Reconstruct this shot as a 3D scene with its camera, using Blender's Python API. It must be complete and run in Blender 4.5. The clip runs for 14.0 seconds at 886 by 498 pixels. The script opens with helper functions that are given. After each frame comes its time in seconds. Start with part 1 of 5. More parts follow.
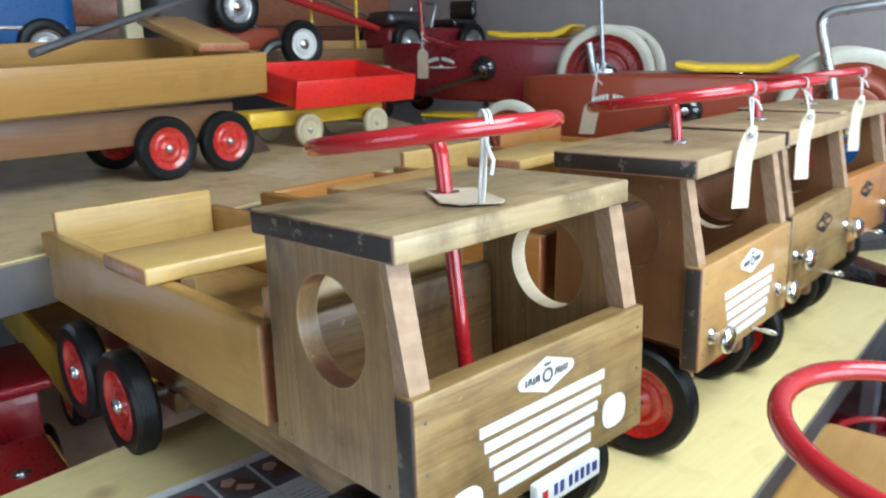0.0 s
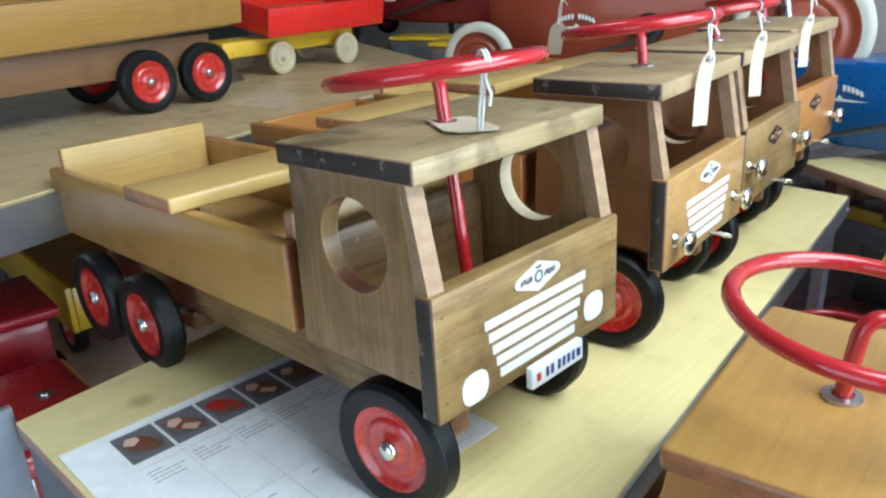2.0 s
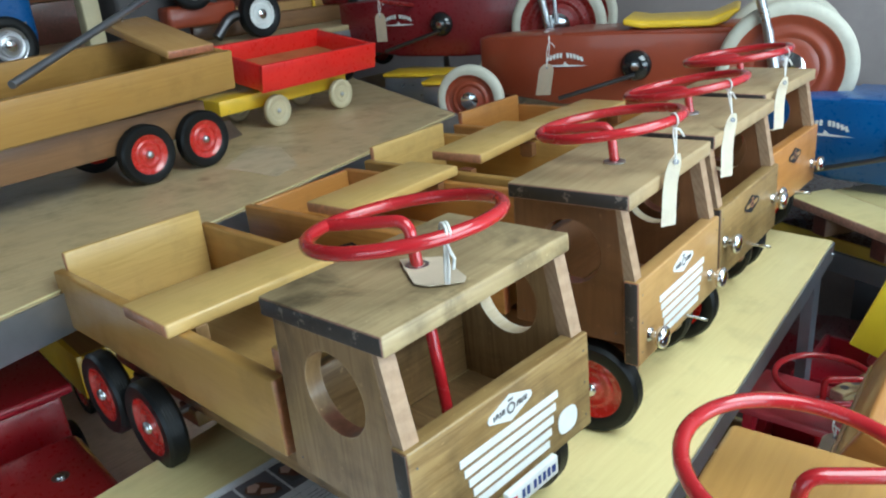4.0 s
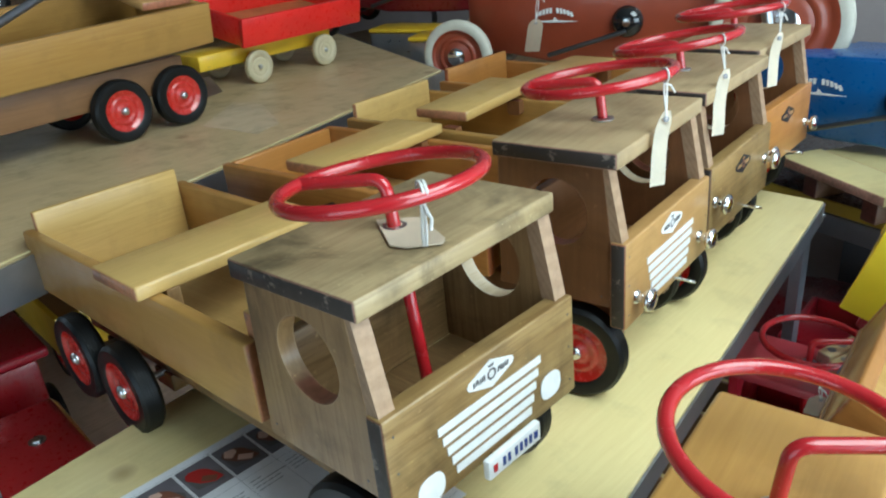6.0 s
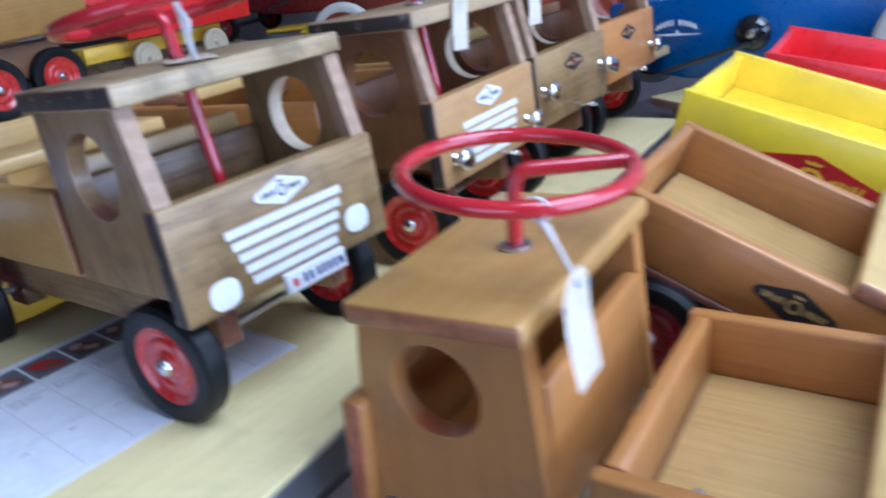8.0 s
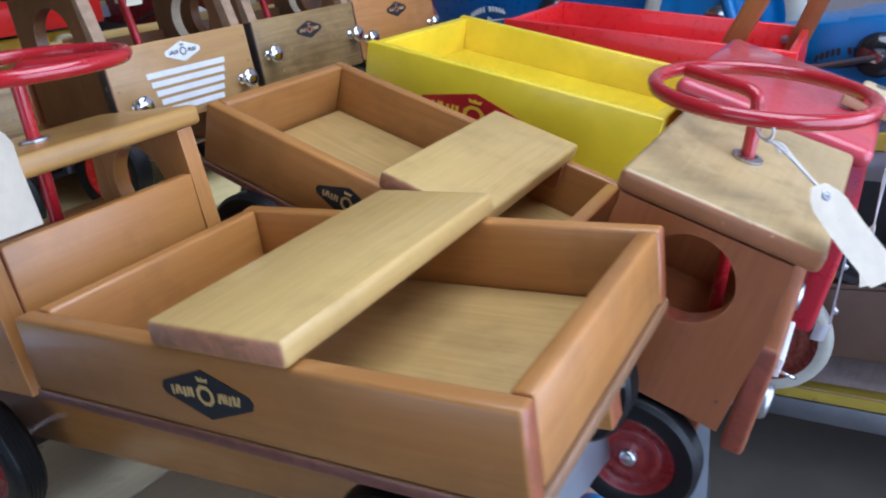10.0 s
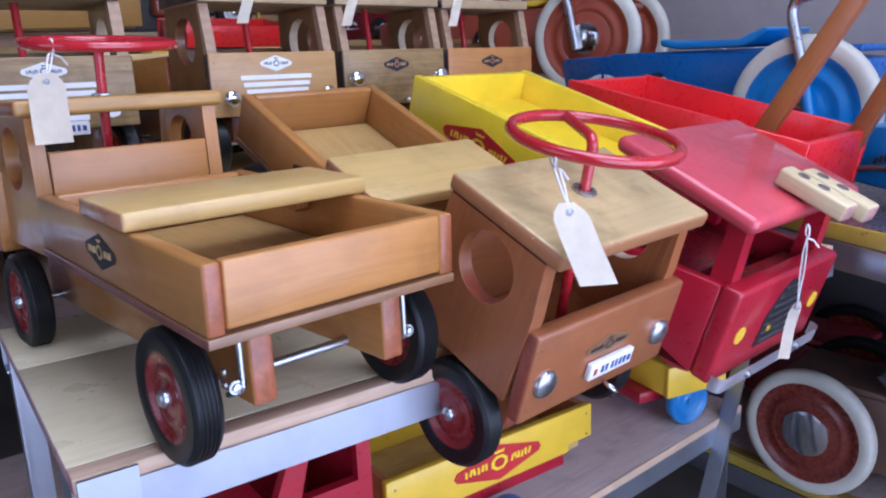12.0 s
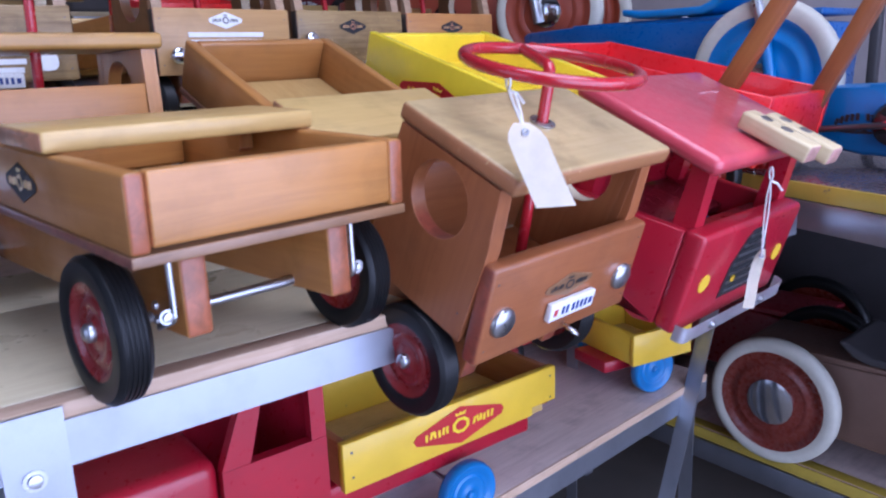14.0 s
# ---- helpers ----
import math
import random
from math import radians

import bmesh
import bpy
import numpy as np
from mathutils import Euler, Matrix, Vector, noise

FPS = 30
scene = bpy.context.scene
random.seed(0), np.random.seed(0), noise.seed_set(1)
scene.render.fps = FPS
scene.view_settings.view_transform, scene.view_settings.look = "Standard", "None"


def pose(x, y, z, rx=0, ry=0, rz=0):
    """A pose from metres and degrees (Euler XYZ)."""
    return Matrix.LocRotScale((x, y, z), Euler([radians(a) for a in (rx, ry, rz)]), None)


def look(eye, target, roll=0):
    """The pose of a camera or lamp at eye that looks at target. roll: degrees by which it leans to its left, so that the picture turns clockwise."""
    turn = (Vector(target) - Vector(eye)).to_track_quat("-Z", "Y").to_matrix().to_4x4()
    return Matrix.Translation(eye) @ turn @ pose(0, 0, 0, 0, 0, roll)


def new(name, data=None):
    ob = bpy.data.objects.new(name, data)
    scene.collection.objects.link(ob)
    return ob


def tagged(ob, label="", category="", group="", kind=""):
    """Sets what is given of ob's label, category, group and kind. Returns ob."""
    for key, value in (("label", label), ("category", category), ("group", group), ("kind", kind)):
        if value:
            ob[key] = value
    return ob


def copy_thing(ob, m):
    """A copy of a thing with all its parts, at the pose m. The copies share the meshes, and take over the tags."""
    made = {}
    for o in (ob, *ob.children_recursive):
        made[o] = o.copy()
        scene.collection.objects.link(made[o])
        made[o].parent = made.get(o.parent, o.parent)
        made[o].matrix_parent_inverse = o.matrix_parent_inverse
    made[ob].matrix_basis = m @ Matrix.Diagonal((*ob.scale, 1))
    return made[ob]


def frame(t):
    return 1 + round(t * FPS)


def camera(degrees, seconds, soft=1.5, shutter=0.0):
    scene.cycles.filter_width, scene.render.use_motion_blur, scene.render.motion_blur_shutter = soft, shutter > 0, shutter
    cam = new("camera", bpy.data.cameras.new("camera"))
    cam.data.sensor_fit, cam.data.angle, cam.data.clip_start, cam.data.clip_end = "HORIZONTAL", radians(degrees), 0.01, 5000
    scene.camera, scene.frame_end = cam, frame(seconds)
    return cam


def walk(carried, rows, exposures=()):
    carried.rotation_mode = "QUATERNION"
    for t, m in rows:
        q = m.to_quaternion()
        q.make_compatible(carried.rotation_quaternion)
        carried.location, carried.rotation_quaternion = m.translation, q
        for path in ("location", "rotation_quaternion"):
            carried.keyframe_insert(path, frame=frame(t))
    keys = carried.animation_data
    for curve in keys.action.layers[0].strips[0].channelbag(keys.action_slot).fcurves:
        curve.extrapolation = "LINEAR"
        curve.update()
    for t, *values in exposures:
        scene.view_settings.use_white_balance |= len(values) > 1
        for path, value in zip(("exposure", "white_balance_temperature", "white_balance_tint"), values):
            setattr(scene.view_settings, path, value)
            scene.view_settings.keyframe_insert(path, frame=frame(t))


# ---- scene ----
cam = camera(60.0, 14.0, 2.1, 0.5)
PATH = [
    (0, (0.08, 0.024, 1.514), (-1.333, 1.338, 0.988), -0.7),
    (0.5, (0.069, -0.033, 1.534), (-1.209, 1.379, 0.921), -0.3),
    (1, (0.063, -0.046, 1.54), (-1.155, 1.395, 0.877), -1.1),
    (1.5, (0.088, -0.046, 1.541), (-1.178, 1.343, 0.858), -1.7),
    (2, (0.117, -0.055, 1.538), (-1.189, 1.277, 0.816), -2.0),
    (2.5, (0.139, -0.049, 1.534), (-1.159, 1.258, 0.755), -3.3),
    (3, (0.14, -0.037, 1.585), (-1.172, 1.276, 0.841), -3.9),
    (3.2, (0.146, -0.036, 1.615), (-1.183, 1.283, 0.911), -4.3),
    (5.3, (0.124, 0.003, 1.686), (-1.172, 1.289, 0.87), -4.8),
    (5.5, (0.123, 0.001, 1.679), (-1.166, 1.29, 0.856), -3.9),
    (6, (0.128, 0.004, 1.657), (-1.154, 1.294, 0.824), -4.4),
    (6.5, (0.125, -0.013, 1.627), (-1.16, 1.284, 0.81), -5.3),
    (7, (0.13, -0.031, 1.596), (-1.153, 1.295, 0.825), -6.1),
    (7.5, (0.156, -0.049, 1.521), (-1.067, 1.35, 0.782), -7.2),
    (8, (0.312, 0.002, 1.47), (-0.917, 1.4, 0.738), -8.2),
    (8.5, (0.439, 0.054, 1.426), (-0.745, 1.502, 0.717), -7.8),
    (9, (0.48, 0.117, 1.389), (-0.619, 1.637, 0.695), -10.0),
    (9.2, (0.513, 0.133, 1.372), (-0.583, 1.647, 0.66), -10.1),
    (11.3, (0.918, 0.156, 1.288), (-0.591, 1.363, 0.772), -3.7),
    (11.5, (0.957, 0.182, 1.279), (-0.581, 1.36, 0.784), -2.0),
    (12, (1.02, 0.221, 1.275), (-0.567, 1.344, 0.806), -2.1),
    (12.5, (1.026, 0.239, 1.273), (-0.544, 1.382, 0.791), -3.0),
    (13, (1.017, 0.267, 1.268), (-0.515, 1.452, 0.769), -3.3),
    (13.5, (1.016, 0.267, 1.251), (-0.511, 1.456, 0.748), -3.2),
    (14, (1.009, 0.245, 1.205), (-0.529, 1.434, 0.732), -2.2),
]
EXPOSURES = [(0.0, 0.47, 5550, 4), (1.2, 0.47, 5550, 2), (2.0, 0.42, 5500, 1), (2.5, 0.28, 5520, 0), (3.2, 0.25, 5450, -1), (6.0, 0.14, 5550, -3), (7.0, 0.15, 5450, 4), (7.5, 0.17, 4850, 14), (8.0, 0.07, 4650, 18), (8.6, -0.05, 5050, 16), (9.0, -0.40, 5080, 14), (11.3, -0.46, 5150, 24), (14.0, -0.45, 5000, 32)]
walk(cam, [(t, look(eye, target, roll)) for t, eye, target, roll in PATH], EXPOSURES)

# ---- light ----
world = bpy.data.worlds.new("sky")
scene.world = world
world.use_nodes = True
wn = world.node_tree
sky = wn.nodes.new("ShaderNodeTexSky")
sky.sky_type, sky.sun_disc = "NISHITA", False
sky.sun_elevation, sky.sun_rotation = radians(40), radians(80)
wn.links.new(sky.outputs[0], wn.nodes["Background"].inputs[0])
wn.nodes["Background"].inputs[1].default_value = 0.12


def window_light(name, m, w, h, power, colour):
    lamp = bpy.data.lights.new(name, "AREA")
    lamp.shape, lamp.size, lamp.size_y, lamp.energy, lamp.color = "RECTANGLE", w, h, power, colour
    ob = new(name, lamp)
    ob.matrix_world = m
    return ob


# daylight through the long window and through the glazed roof bay
window_light("window_light", look((2.16, 1.05, 0.98), (-0.4, 1.05, 0.80)), 3.0, 1.9, 84, (0.84, 0.92, 1.0))
window_light("door_light", look((0.6, -2.86, 1.25), (0.4, 1.2, 0.8)), 2.4, 2.2, 28, (0.84, 0.92, 1.0))
window_light("skylight", look((1.2, 0.8, 3.06), (0.7, 0.9, 1.0)), 1.7, 2.2, 80, (0.98, 1.0, 0.94))


# ---- materials ----
def material(name):
    mat = bpy.data.materials.new(name)
    mat.use_nodes = True
    nt = mat.node_tree
    return mat, nt, nt.nodes["Principled BSDF"]


def node(nt, kind, **sets):
    n = nt.nodes.new(kind)
    for k, v in sets.items():
        if k in n.inputs:
            n.inputs[k].default_value = v
    return n


def ramp(nt, source, stops):
    r = nt.nodes.new("ShaderNodeValToRGB")
    nt.links.new(source, r.inputs[0])
    while len(r.color_ramp.elements) < len(stops):
        r.color_ramp.elements.new(0.5)
    for e, (p, c) in zip(r.color_ramp.elements, stops):
        e.position, e.color = p, (*c, 1) if len(c) == 3 else c
    return r.outputs[0]


def mixed(nt, fac, a, b, kind="MIX"):
    m = nt.nodes.new("ShaderNodeMix")
    m.data_type, m.blend_type = "RGBA", kind
    for i, v in ((0, fac), (6, a), (7, b)):
        if isinstance(v, (int, float)):
            m.inputs[i].default_value = v
        elif isinstance(v, tuple):
            m.inputs[i].default_value = (*v, 1)
        else:
            nt.links.new(v, m.inputs[i])
    return m.outputs[2]


def coords(nt, scale=(1, 1, 1), spread=3.0):
    """Object coordinates, shifted at random from piece to piece."""
    tc, oi = nt.nodes.new("ShaderNodeTexCoord"), nt.nodes.new("ShaderNodeObjectInfo")
    mul = node(nt, "ShaderNodeVectorMath")
    mul.operation = "MULTIPLY"
    mul.inputs[1].default_value = (spread, spread * 1.7, spread * 2.3)
    nt.links.new(oi.outputs["Random"], mul.inputs[0])
    add = node(nt, "ShaderNodeVectorMath")
    nt.links.new(tc.outputs["Object"], add.inputs[0])
    nt.links.new(mul.outputs[0], add.inputs[1])
    mp = nt.nodes.new("ShaderNodeMapping")
    mp.inputs["Scale"].default_value = scale
    nt.links.new(add.outputs[0], mp.inputs[0])
    return mp.outputs[0], oi.outputs["Random"], add.outputs[0]


def noise_of(nt, vec, scale, detail=4.0, rough=0.55, distort=0.0):
    n = node(nt, "ShaderNodeTexNoise", Scale=scale, Detail=detail, Roughness=rough, Distortion=distort)
    nt.links.new(vec, n.inputs["Vector"])
    return n.outputs["Fac"]


def bump(nt, bsdf, height, strength, dist=0.002):
    b = node(nt, "ShaderNodeBump", Strength=strength, Distance=dist)
    nt.links.new(height, b.inputs["Height"])
    nt.links.new(b.outputs[0], bsdf.inputs["Normal"])


def wood(name, light, dark, axis="x", rough=0.38, stain=0.25, coat=0.25, smudge=0.0, knots=0.0, rim=None):
    """Varnished wood, the grain running along an axis, with stains and rubbed places."""
    mat, nt, bsdf = material(name)
    across = {"x": (1.2, 22, 22), "y": (22, 1.2, 22), "z": (22, 22, 1.2)}[axis]
    vec, rnd, plain = coords(nt, across)
    fine = noise_of(nt, vec, 7.0, 6, 0.65, 0.6)
    wide = noise_of(nt, vec, 1.1, 3, 0.5, 1.2)
    spots = noise_of(nt, plain, 16.0, 4, 0.6)
    grain = mixed(nt, ramp(nt, fine, [(0.35, (0, 0, 0)), (0.64, (1, 1, 1))]), dark, light)
    mid = tuple((a * 0.55 + b * 0.45) for a, b in zip(light, dark))
    tone = mixed(nt, ramp(nt, wide, [(0.38, (0.6, 0.6, 0.6)), (0.62, (0, 0, 0))]), grain, mid)
    each = mixed(nt, 1.0, tone, ramp(nt, rnd, [(0.0, (0.86, 0.84, 0.82)), (1.0, (1.08, 1.06, 1.04))]), "MULTIPLY")
    worn = mixed(nt, ramp(nt, spots, [(0.52, (0, 0, 0)), (0.78, (stain, stain, stain))]), each, tuple(c * 0.28 for c in dark))
    # darker, redder end grain on the faces that cut across the fibres
    tc, sep = nt.nodes.new("ShaderNodeTexCoord"), nt.nodes.new("ShaderNodeSeparateXYZ")
    nt.links.new(tc.outputs["Normal"], sep.inputs[0])
    along = node(nt, "ShaderNodeMath")
    along.operation = "ABSOLUTE"
    nt.links.new(sep.outputs["xyz".index(axis)], along.inputs[0])
    rings = noise_of(nt, plain, 60.0, 4, 0.6, 1.5)
    cut = mixed(nt, ramp(nt, rings, [(0.35, (0, 0, 0)), (0.65, (1, 1, 1))]), tuple(c * k for c, k in zip(dark, (0.55, 0.34, 0.60))), tuple(c * k for c, k in zip(dark, (0.98, 0.58, 1.05))))
    worn = mixed(nt, ramp(nt, along.outputs[0], [(0.6, (0, 0, 0)), (0.85, (0.85, 0.85, 0.85))]), worn, cut)
    if rim:
        # varnish left on the narrow sides, rubbed off the top
        up = node(nt, "ShaderNodeMath")
        up.operation = "ABSOLUTE"
        nt.links.new(sep.outputs[2], up.inputs[0])
        worn = mixed(nt, ramp(nt, up.outputs[0], [(0.55, (0.9, 0.9, 0.9)), (0.9, (0, 0, 0))]), worn, rim)
    if knots:
        cell = node(nt, "ShaderNodeTexVoronoi", Scale=5.5, Randomness=1.0)
        nt.links.new(plain, cell.inputs["Vector"])
        worn = mixed(nt, ramp(nt, cell.outputs["Distance"], [(0.045, (0.7, 0.7, 0.7)), (0.11, (0, 0, 0))]), worn, tuple(c * k for c, k in zip(dark, (0.5, 0.38, 0.3))))
    # edges rubbed pale and bare
    soft = nt.nodes.new("ShaderNodeBevel")
    soft.samples = 4
    soft.inputs["Radius"].default_value = 0.0035
    geo, dot = nt.nodes.new("ShaderNodeNewGeometry"), nt.nodes.new("ShaderNodeVectorMath")
    dot.operation = "DOT_PRODUCT"
    nt.links.new(soft.outputs[0], dot.inputs[0])
    nt.links.new(geo.outputs["Normal"], dot.inputs[1])
    patch = noise_of(nt, plain, 30.0, 4, 0.6)
    rubbed = mixed(nt, 1.0, ramp(nt, dot.outputs["Value"], [(0.80, (0.75, 0.75, 0.75)), (0.985, (0, 0, 0))]), ramp(nt, patch, [(0.42, (0, 0, 0)), (0.6, (1, 1, 1))]), "MULTIPLY")
    worn = mixed(nt, rubbed, worn, tuple(min(c * 1.35 + 0.06, 0.75) for c in light))
    if smudge:
        dirt = noise_of(nt, plain, 5.0, 5, 0.62, 1.4)
        worn = mixed(nt, ramp(nt, dirt, [(0.5, (0, 0, 0)), (0.66, (smudge, smudge, smudge))]), worn, tuple(c * 0.22 for c in dark))
        fleck = noise_of(nt, plain, 130.0, 3, 0.7)
        worn = mixed(nt, ramp(nt, fleck, [(0.66, (0, 0, 0)), (0.72, (0.5, 0.5, 0.5))]), worn, tuple(min(c * 1.5, 0.8) for c in light))
    nt.links.new(worn, bsdf.inputs["Base Color"])
    nt.links.new(ramp(nt, spots, [(0.3, (rough - 0.06,) * 3), (0.8, (rough + 0.16,) * 3)]), bsdf.inputs["Roughness"])
    bsdf.inputs["Coat Weight"].default_value, bsdf.inputs["Coat Roughness"].default_value = coat, 0.2
    bump(nt, bsdf, fine, 0.09, 0.0006)
    return mat


def paint(name, colour, rough=0.3, chips=0.0, under=(0.3, 0.2, 0.1), coat=0.3, spread=0.18):
    """Brushed or sprayed paint with slight fading, fine scratches and chipped places."""
    mat, nt, bsdf = material(name)
    vec, rnd, plain = coords(nt)
    cloud, fine = noise_of(nt, plain, 9.0, 4), noise_of(nt, plain, 90.0, 5, 0.7)
    deep = tuple(c * (1 - spread) for c in colour)
    tone = mixed(nt, ramp(nt, cloud, [(0.35, (0, 0, 0)), (0.68, (1, 1, 1))]), deep, colour)
    if chips:
        spot = noise_of(nt, plain, 42.0, 6, 0.75)
        tone = mixed(nt, ramp(nt, spot, [(0.70 - 0.1 * chips, (0, 0, 0)), (0.73 - 0.1 * chips, (1, 1, 1))]), tone, under)
    nt.links.new(tone, bsdf.inputs["Base Color"])
    nt.links.new(ramp(nt, fine, [(0.3, (rough - 0.08,) * 3), (0.75, (rough + 0.14,) * 3)]), bsdf.inputs["Roughness"])
    bsdf.inputs["Coat Weight"].default_value = coat
    bump(nt, bsdf, fine, 0.05, 0.0006)
    return mat


def metal(name, colour, rough, brushed=False, streak=(1, 1, 1)):
    mat, nt, bsdf = material(name)
    vec, rnd, plain = coords(nt, streak)
    fine = noise_of(nt, vec, 40.0, 5, 0.7)
    spots = noise_of(nt, plain, 14.0, 4)
    nt.links.new(mixed(nt, ramp(nt, spots, [(0.4, (0, 0, 0)), (0.75, (0.5, 0.5, 0.5))]), colour, tuple(c * 0.6 for c in colour)), bsdf.inputs["Base Color"])
    bsdf.inputs["Metallic"].default_value = 1.0
    nt.links.new(ramp(nt, fine, [(0.3, (max(rough - 0.1, 0.03),) * 3), (0.7, (rough + 0.12,) * 3)]), bsdf.inputs["Roughness"])
    if brushed:
        bump(nt, bsdf, fine, 0.1, 0.0005)
    return mat


def plain_mat(name, colour, rough=0.6, grain=60.0, depth=0.1, spread=0.2):
    mat, nt, bsdf = material(name)
    vec, rnd, plain = coords(nt)
    fine, cloud = noise_of(nt, plain, grain, 5, 0.65), noise_of(nt, plain, grain / 9, 3)
    a = mixed(nt, ramp(nt, cloud, [(0.35, (0, 0, 0)), (0.7, (1, 1, 1))]), tuple(c * (1 - spread) for c in colour), colour)
    nt.links.new(mixed(nt, ramp(nt, fine, [(0.4, (0, 0, 0)), (0.7, (0.35, 0.35, 0.35))]), a, tuple(c * 0.7 for c in colour)), bsdf.inputs["Base Color"])
    bsdf.inputs["Roughness"].default_value = rough
    bump(nt, bsdf, fine, depth, 0.001)
    return mat


OLIVE = dict(light=(0.385, 0.262, 0.102), dark=(0.20, 0.115, 0.036))
UMBER = dict(light=(0.37, 0.236, 0.104), dark=(0.185, 0.102, 0.038))
HONEY = dict(light=(0.62, 0.425, 0.148), dark=(0.46, 0.292, 0.082))
AMBER = dict(light=(0.37, 0.128, 0.040), dark=(0.235, 0.073, 0.020))
COPPER = dict(light=(0.465, 0.213, 0.049), dark=(0.325, 0.128, 0.026))
RUSSET = dict(light=(0.245, 0.112, 0.044), dark=(0.145, 0.060, 0.022))
SYRUP = dict(light=(0.455, 0.262, 0.068), dark=(0.33, 0.165, 0.034))
CIDER = dict(light=(0.52, 0.315, 0.115), dark=(0.37, 0.19, 0.058))
BROWN = dict(light=(0.27, 0.145, 0.065), dark=(0.15, 0.072, 0.03))
WOODS = {}
for tone_name, tone in (("olive", OLIVE), ("umber", UMBER), ("honey", HONEY), ("amber", AMBER), ("cider", CIDER), ("copper", COPPER), ("russet", RUSSET), ("syrup", SYRUP), ("brown", BROWN)):
    if tone_name not in ("olive", "umber"):
        tone["dark"] = tuple(a * 0.42 + b * 0.58 for a, b in zip(tone["light"], tone["dark"]))
    for ax in "xyz":
        WOODS[tone_name + ax] = wood(tone_name + "_wood_" + ax, axis=ax, stain=0.55 if tone_name in ("olive", "umber") else 0.3, coat=0.25 if tone_name in ("olive", "umber") else 0.45, smudge={"olive": 0.35, "umber": 0.55, "russet": 0.3}.get(tone_name, 0.0), **tone)
roof_worn = wood("worn_roof_wood", (0.42, 0.33, 0.18), (0.28, 0.205, 0.10), "y", 0.42, 0.75, 0.08, 0.8)
roof_grey = wood("grey_roof_wood", (0.46, 0.35, 0.195), (0.34, 0.24, 0.12), "y", 0.5, 0.5, 0.08)
roof_tan = wood("tan_roof_wood", (0.52, 0.385, 0.18), (0.45, 0.315, 0.132), "y", 0.36, 0.55, 0.3, 0.42, 0.0, (0.36, 0.145, 0.05))
edge_dark = paint("dark_worn_edge", (0.05, 0.039, 0.032), 0.48, 1.35, (0.19, 0.15, 0.115), 0.1, 0.4)
peg_wood = wood("pale_peg_wood", (0.72, 0.60, 0.35), (0.61, 0.48, 0.25), "x", 0.45, 0.2, 0.1)
bed_ply = wood("bed_floor_plywood", (0.56, 0.37, 0.13), (0.46, 0.285, 0.085), "x", 0.42, 0.3, 0.15)
raw_bore = wood("raw_bore_wood", (0.74, 0.64, 0.46), (0.60, 0.48, 0.30), "y", 0.6, 0.2, 0.0)
edge_pale = wood("raw_board_edge", (0.66, 0.48, 0.34), (0.52, 0.35, 0.22), "y", 0.6, 0.3, 0.0)
def striped(name, pale, deep):
    """Sawn end grain: slanting growth rings."""
    mat, nt, bsdf = material(name)
    vec, rnd, plain = coords(nt, (1.0, 1.0, 1.0))
    turn = nt.nodes.new("ShaderNodeMapping")
    turn.inputs["Rotation"].default_value = (0.7, 0.5, 0.3)
    nt.links.new(plain, turn.inputs[0])
    wave = node(nt, "ShaderNodeTexWave", Scale=50.0, Distortion=2.2, Detail=4.0)
    nt.links.new(turn.outputs[0], wave.inputs["Vector"])
    fine = noise_of(nt, plain, 90.0, 4, 0.7)
    tone = mixed(nt, ramp(nt, wave.outputs["Fac"], [(0.25, (0, 0, 0)), (0.75, (1, 1, 1))]), deep, pale)
    nt.links.new(mixed(nt, ramp(nt, fine, [(0.4, (0, 0, 0)), (0.75, (0.5, 0.5, 0.5))]), tone, tuple(c * 0.5 for c in deep)), bsdf.inputs["Base Color"])
    bsdf.inputs["Roughness"].default_value = 0.5
    bump(nt, bsdf, fine, 0.2, 0.001)
    return mat


end_grain = striped("end_grain_wood", (0.40, 0.265, 0.16), (0.355, 0.230, 0.135))
shelf_wood = wood("shelf_board_wood", (0.80, 0.69, 0.34), (0.73, 0.61, 0.28), "y", 0.38, 0.22, 0.2, 0.0, 1.0)
shelf_pale = wood("display_shelf_wood", (0.78, 0.70, 0.46), (0.70, 0.60, 0.37), "y", 0.3, 0.18, 0.4, 0.0, 1.0)
shelf_tan = wood("far_table_wood", (0.53, 0.425, 0.245), (0.43, 0.33, 0.18), "y", 0.45, 0.4, 0.1, 0.22, 1.0)
bare_patch = wood("bare_table_wood", (0.64, 0.53, 0.36), (0.54, 0.43, 0.27), "y", 0.6, 0.4, 0.0, 0.25)
shelf_grey = wood("low_shelf_wood", (0.72, 0.60, 0.54), (0.58, 0.46, 0.41), "y", 0.5, 0.4, 0.05)
rubber = plain_mat("black_rubber", (0.009, 0.0095, 0.010), 0.4, 120, 0.08, 0.3)
rubber.node_tree.nodes["Principled BSDF"].inputs["Specular IOR Level"].default_value = 0.32
red_rim = paint("red_rim_enamel", (0.60, 0.026, 0.018), 0.24, coat=0.8)
dark_rim = paint("dark_red_rim_enamel", (0.24, 0.018, 0.016), 0.28)
red_tube = paint("red_tube_enamel", (0.47, 0.016, 0.022), 0.2, coat=0.6)
red_cab = paint("red_cab_paint", (0.43, 0.010, 0.026), 0.32, 0.1, (0.2, 0.02, 0.02))
# paler and pinker than the cab: the wall's reflection is mixed into the colour
red_roof = paint("faded_red_roof_paint", (0.58, 0.060, 0.080), 0.38, 0.12, (0.42, 0.012, 0.02), 0.7, 0.3)
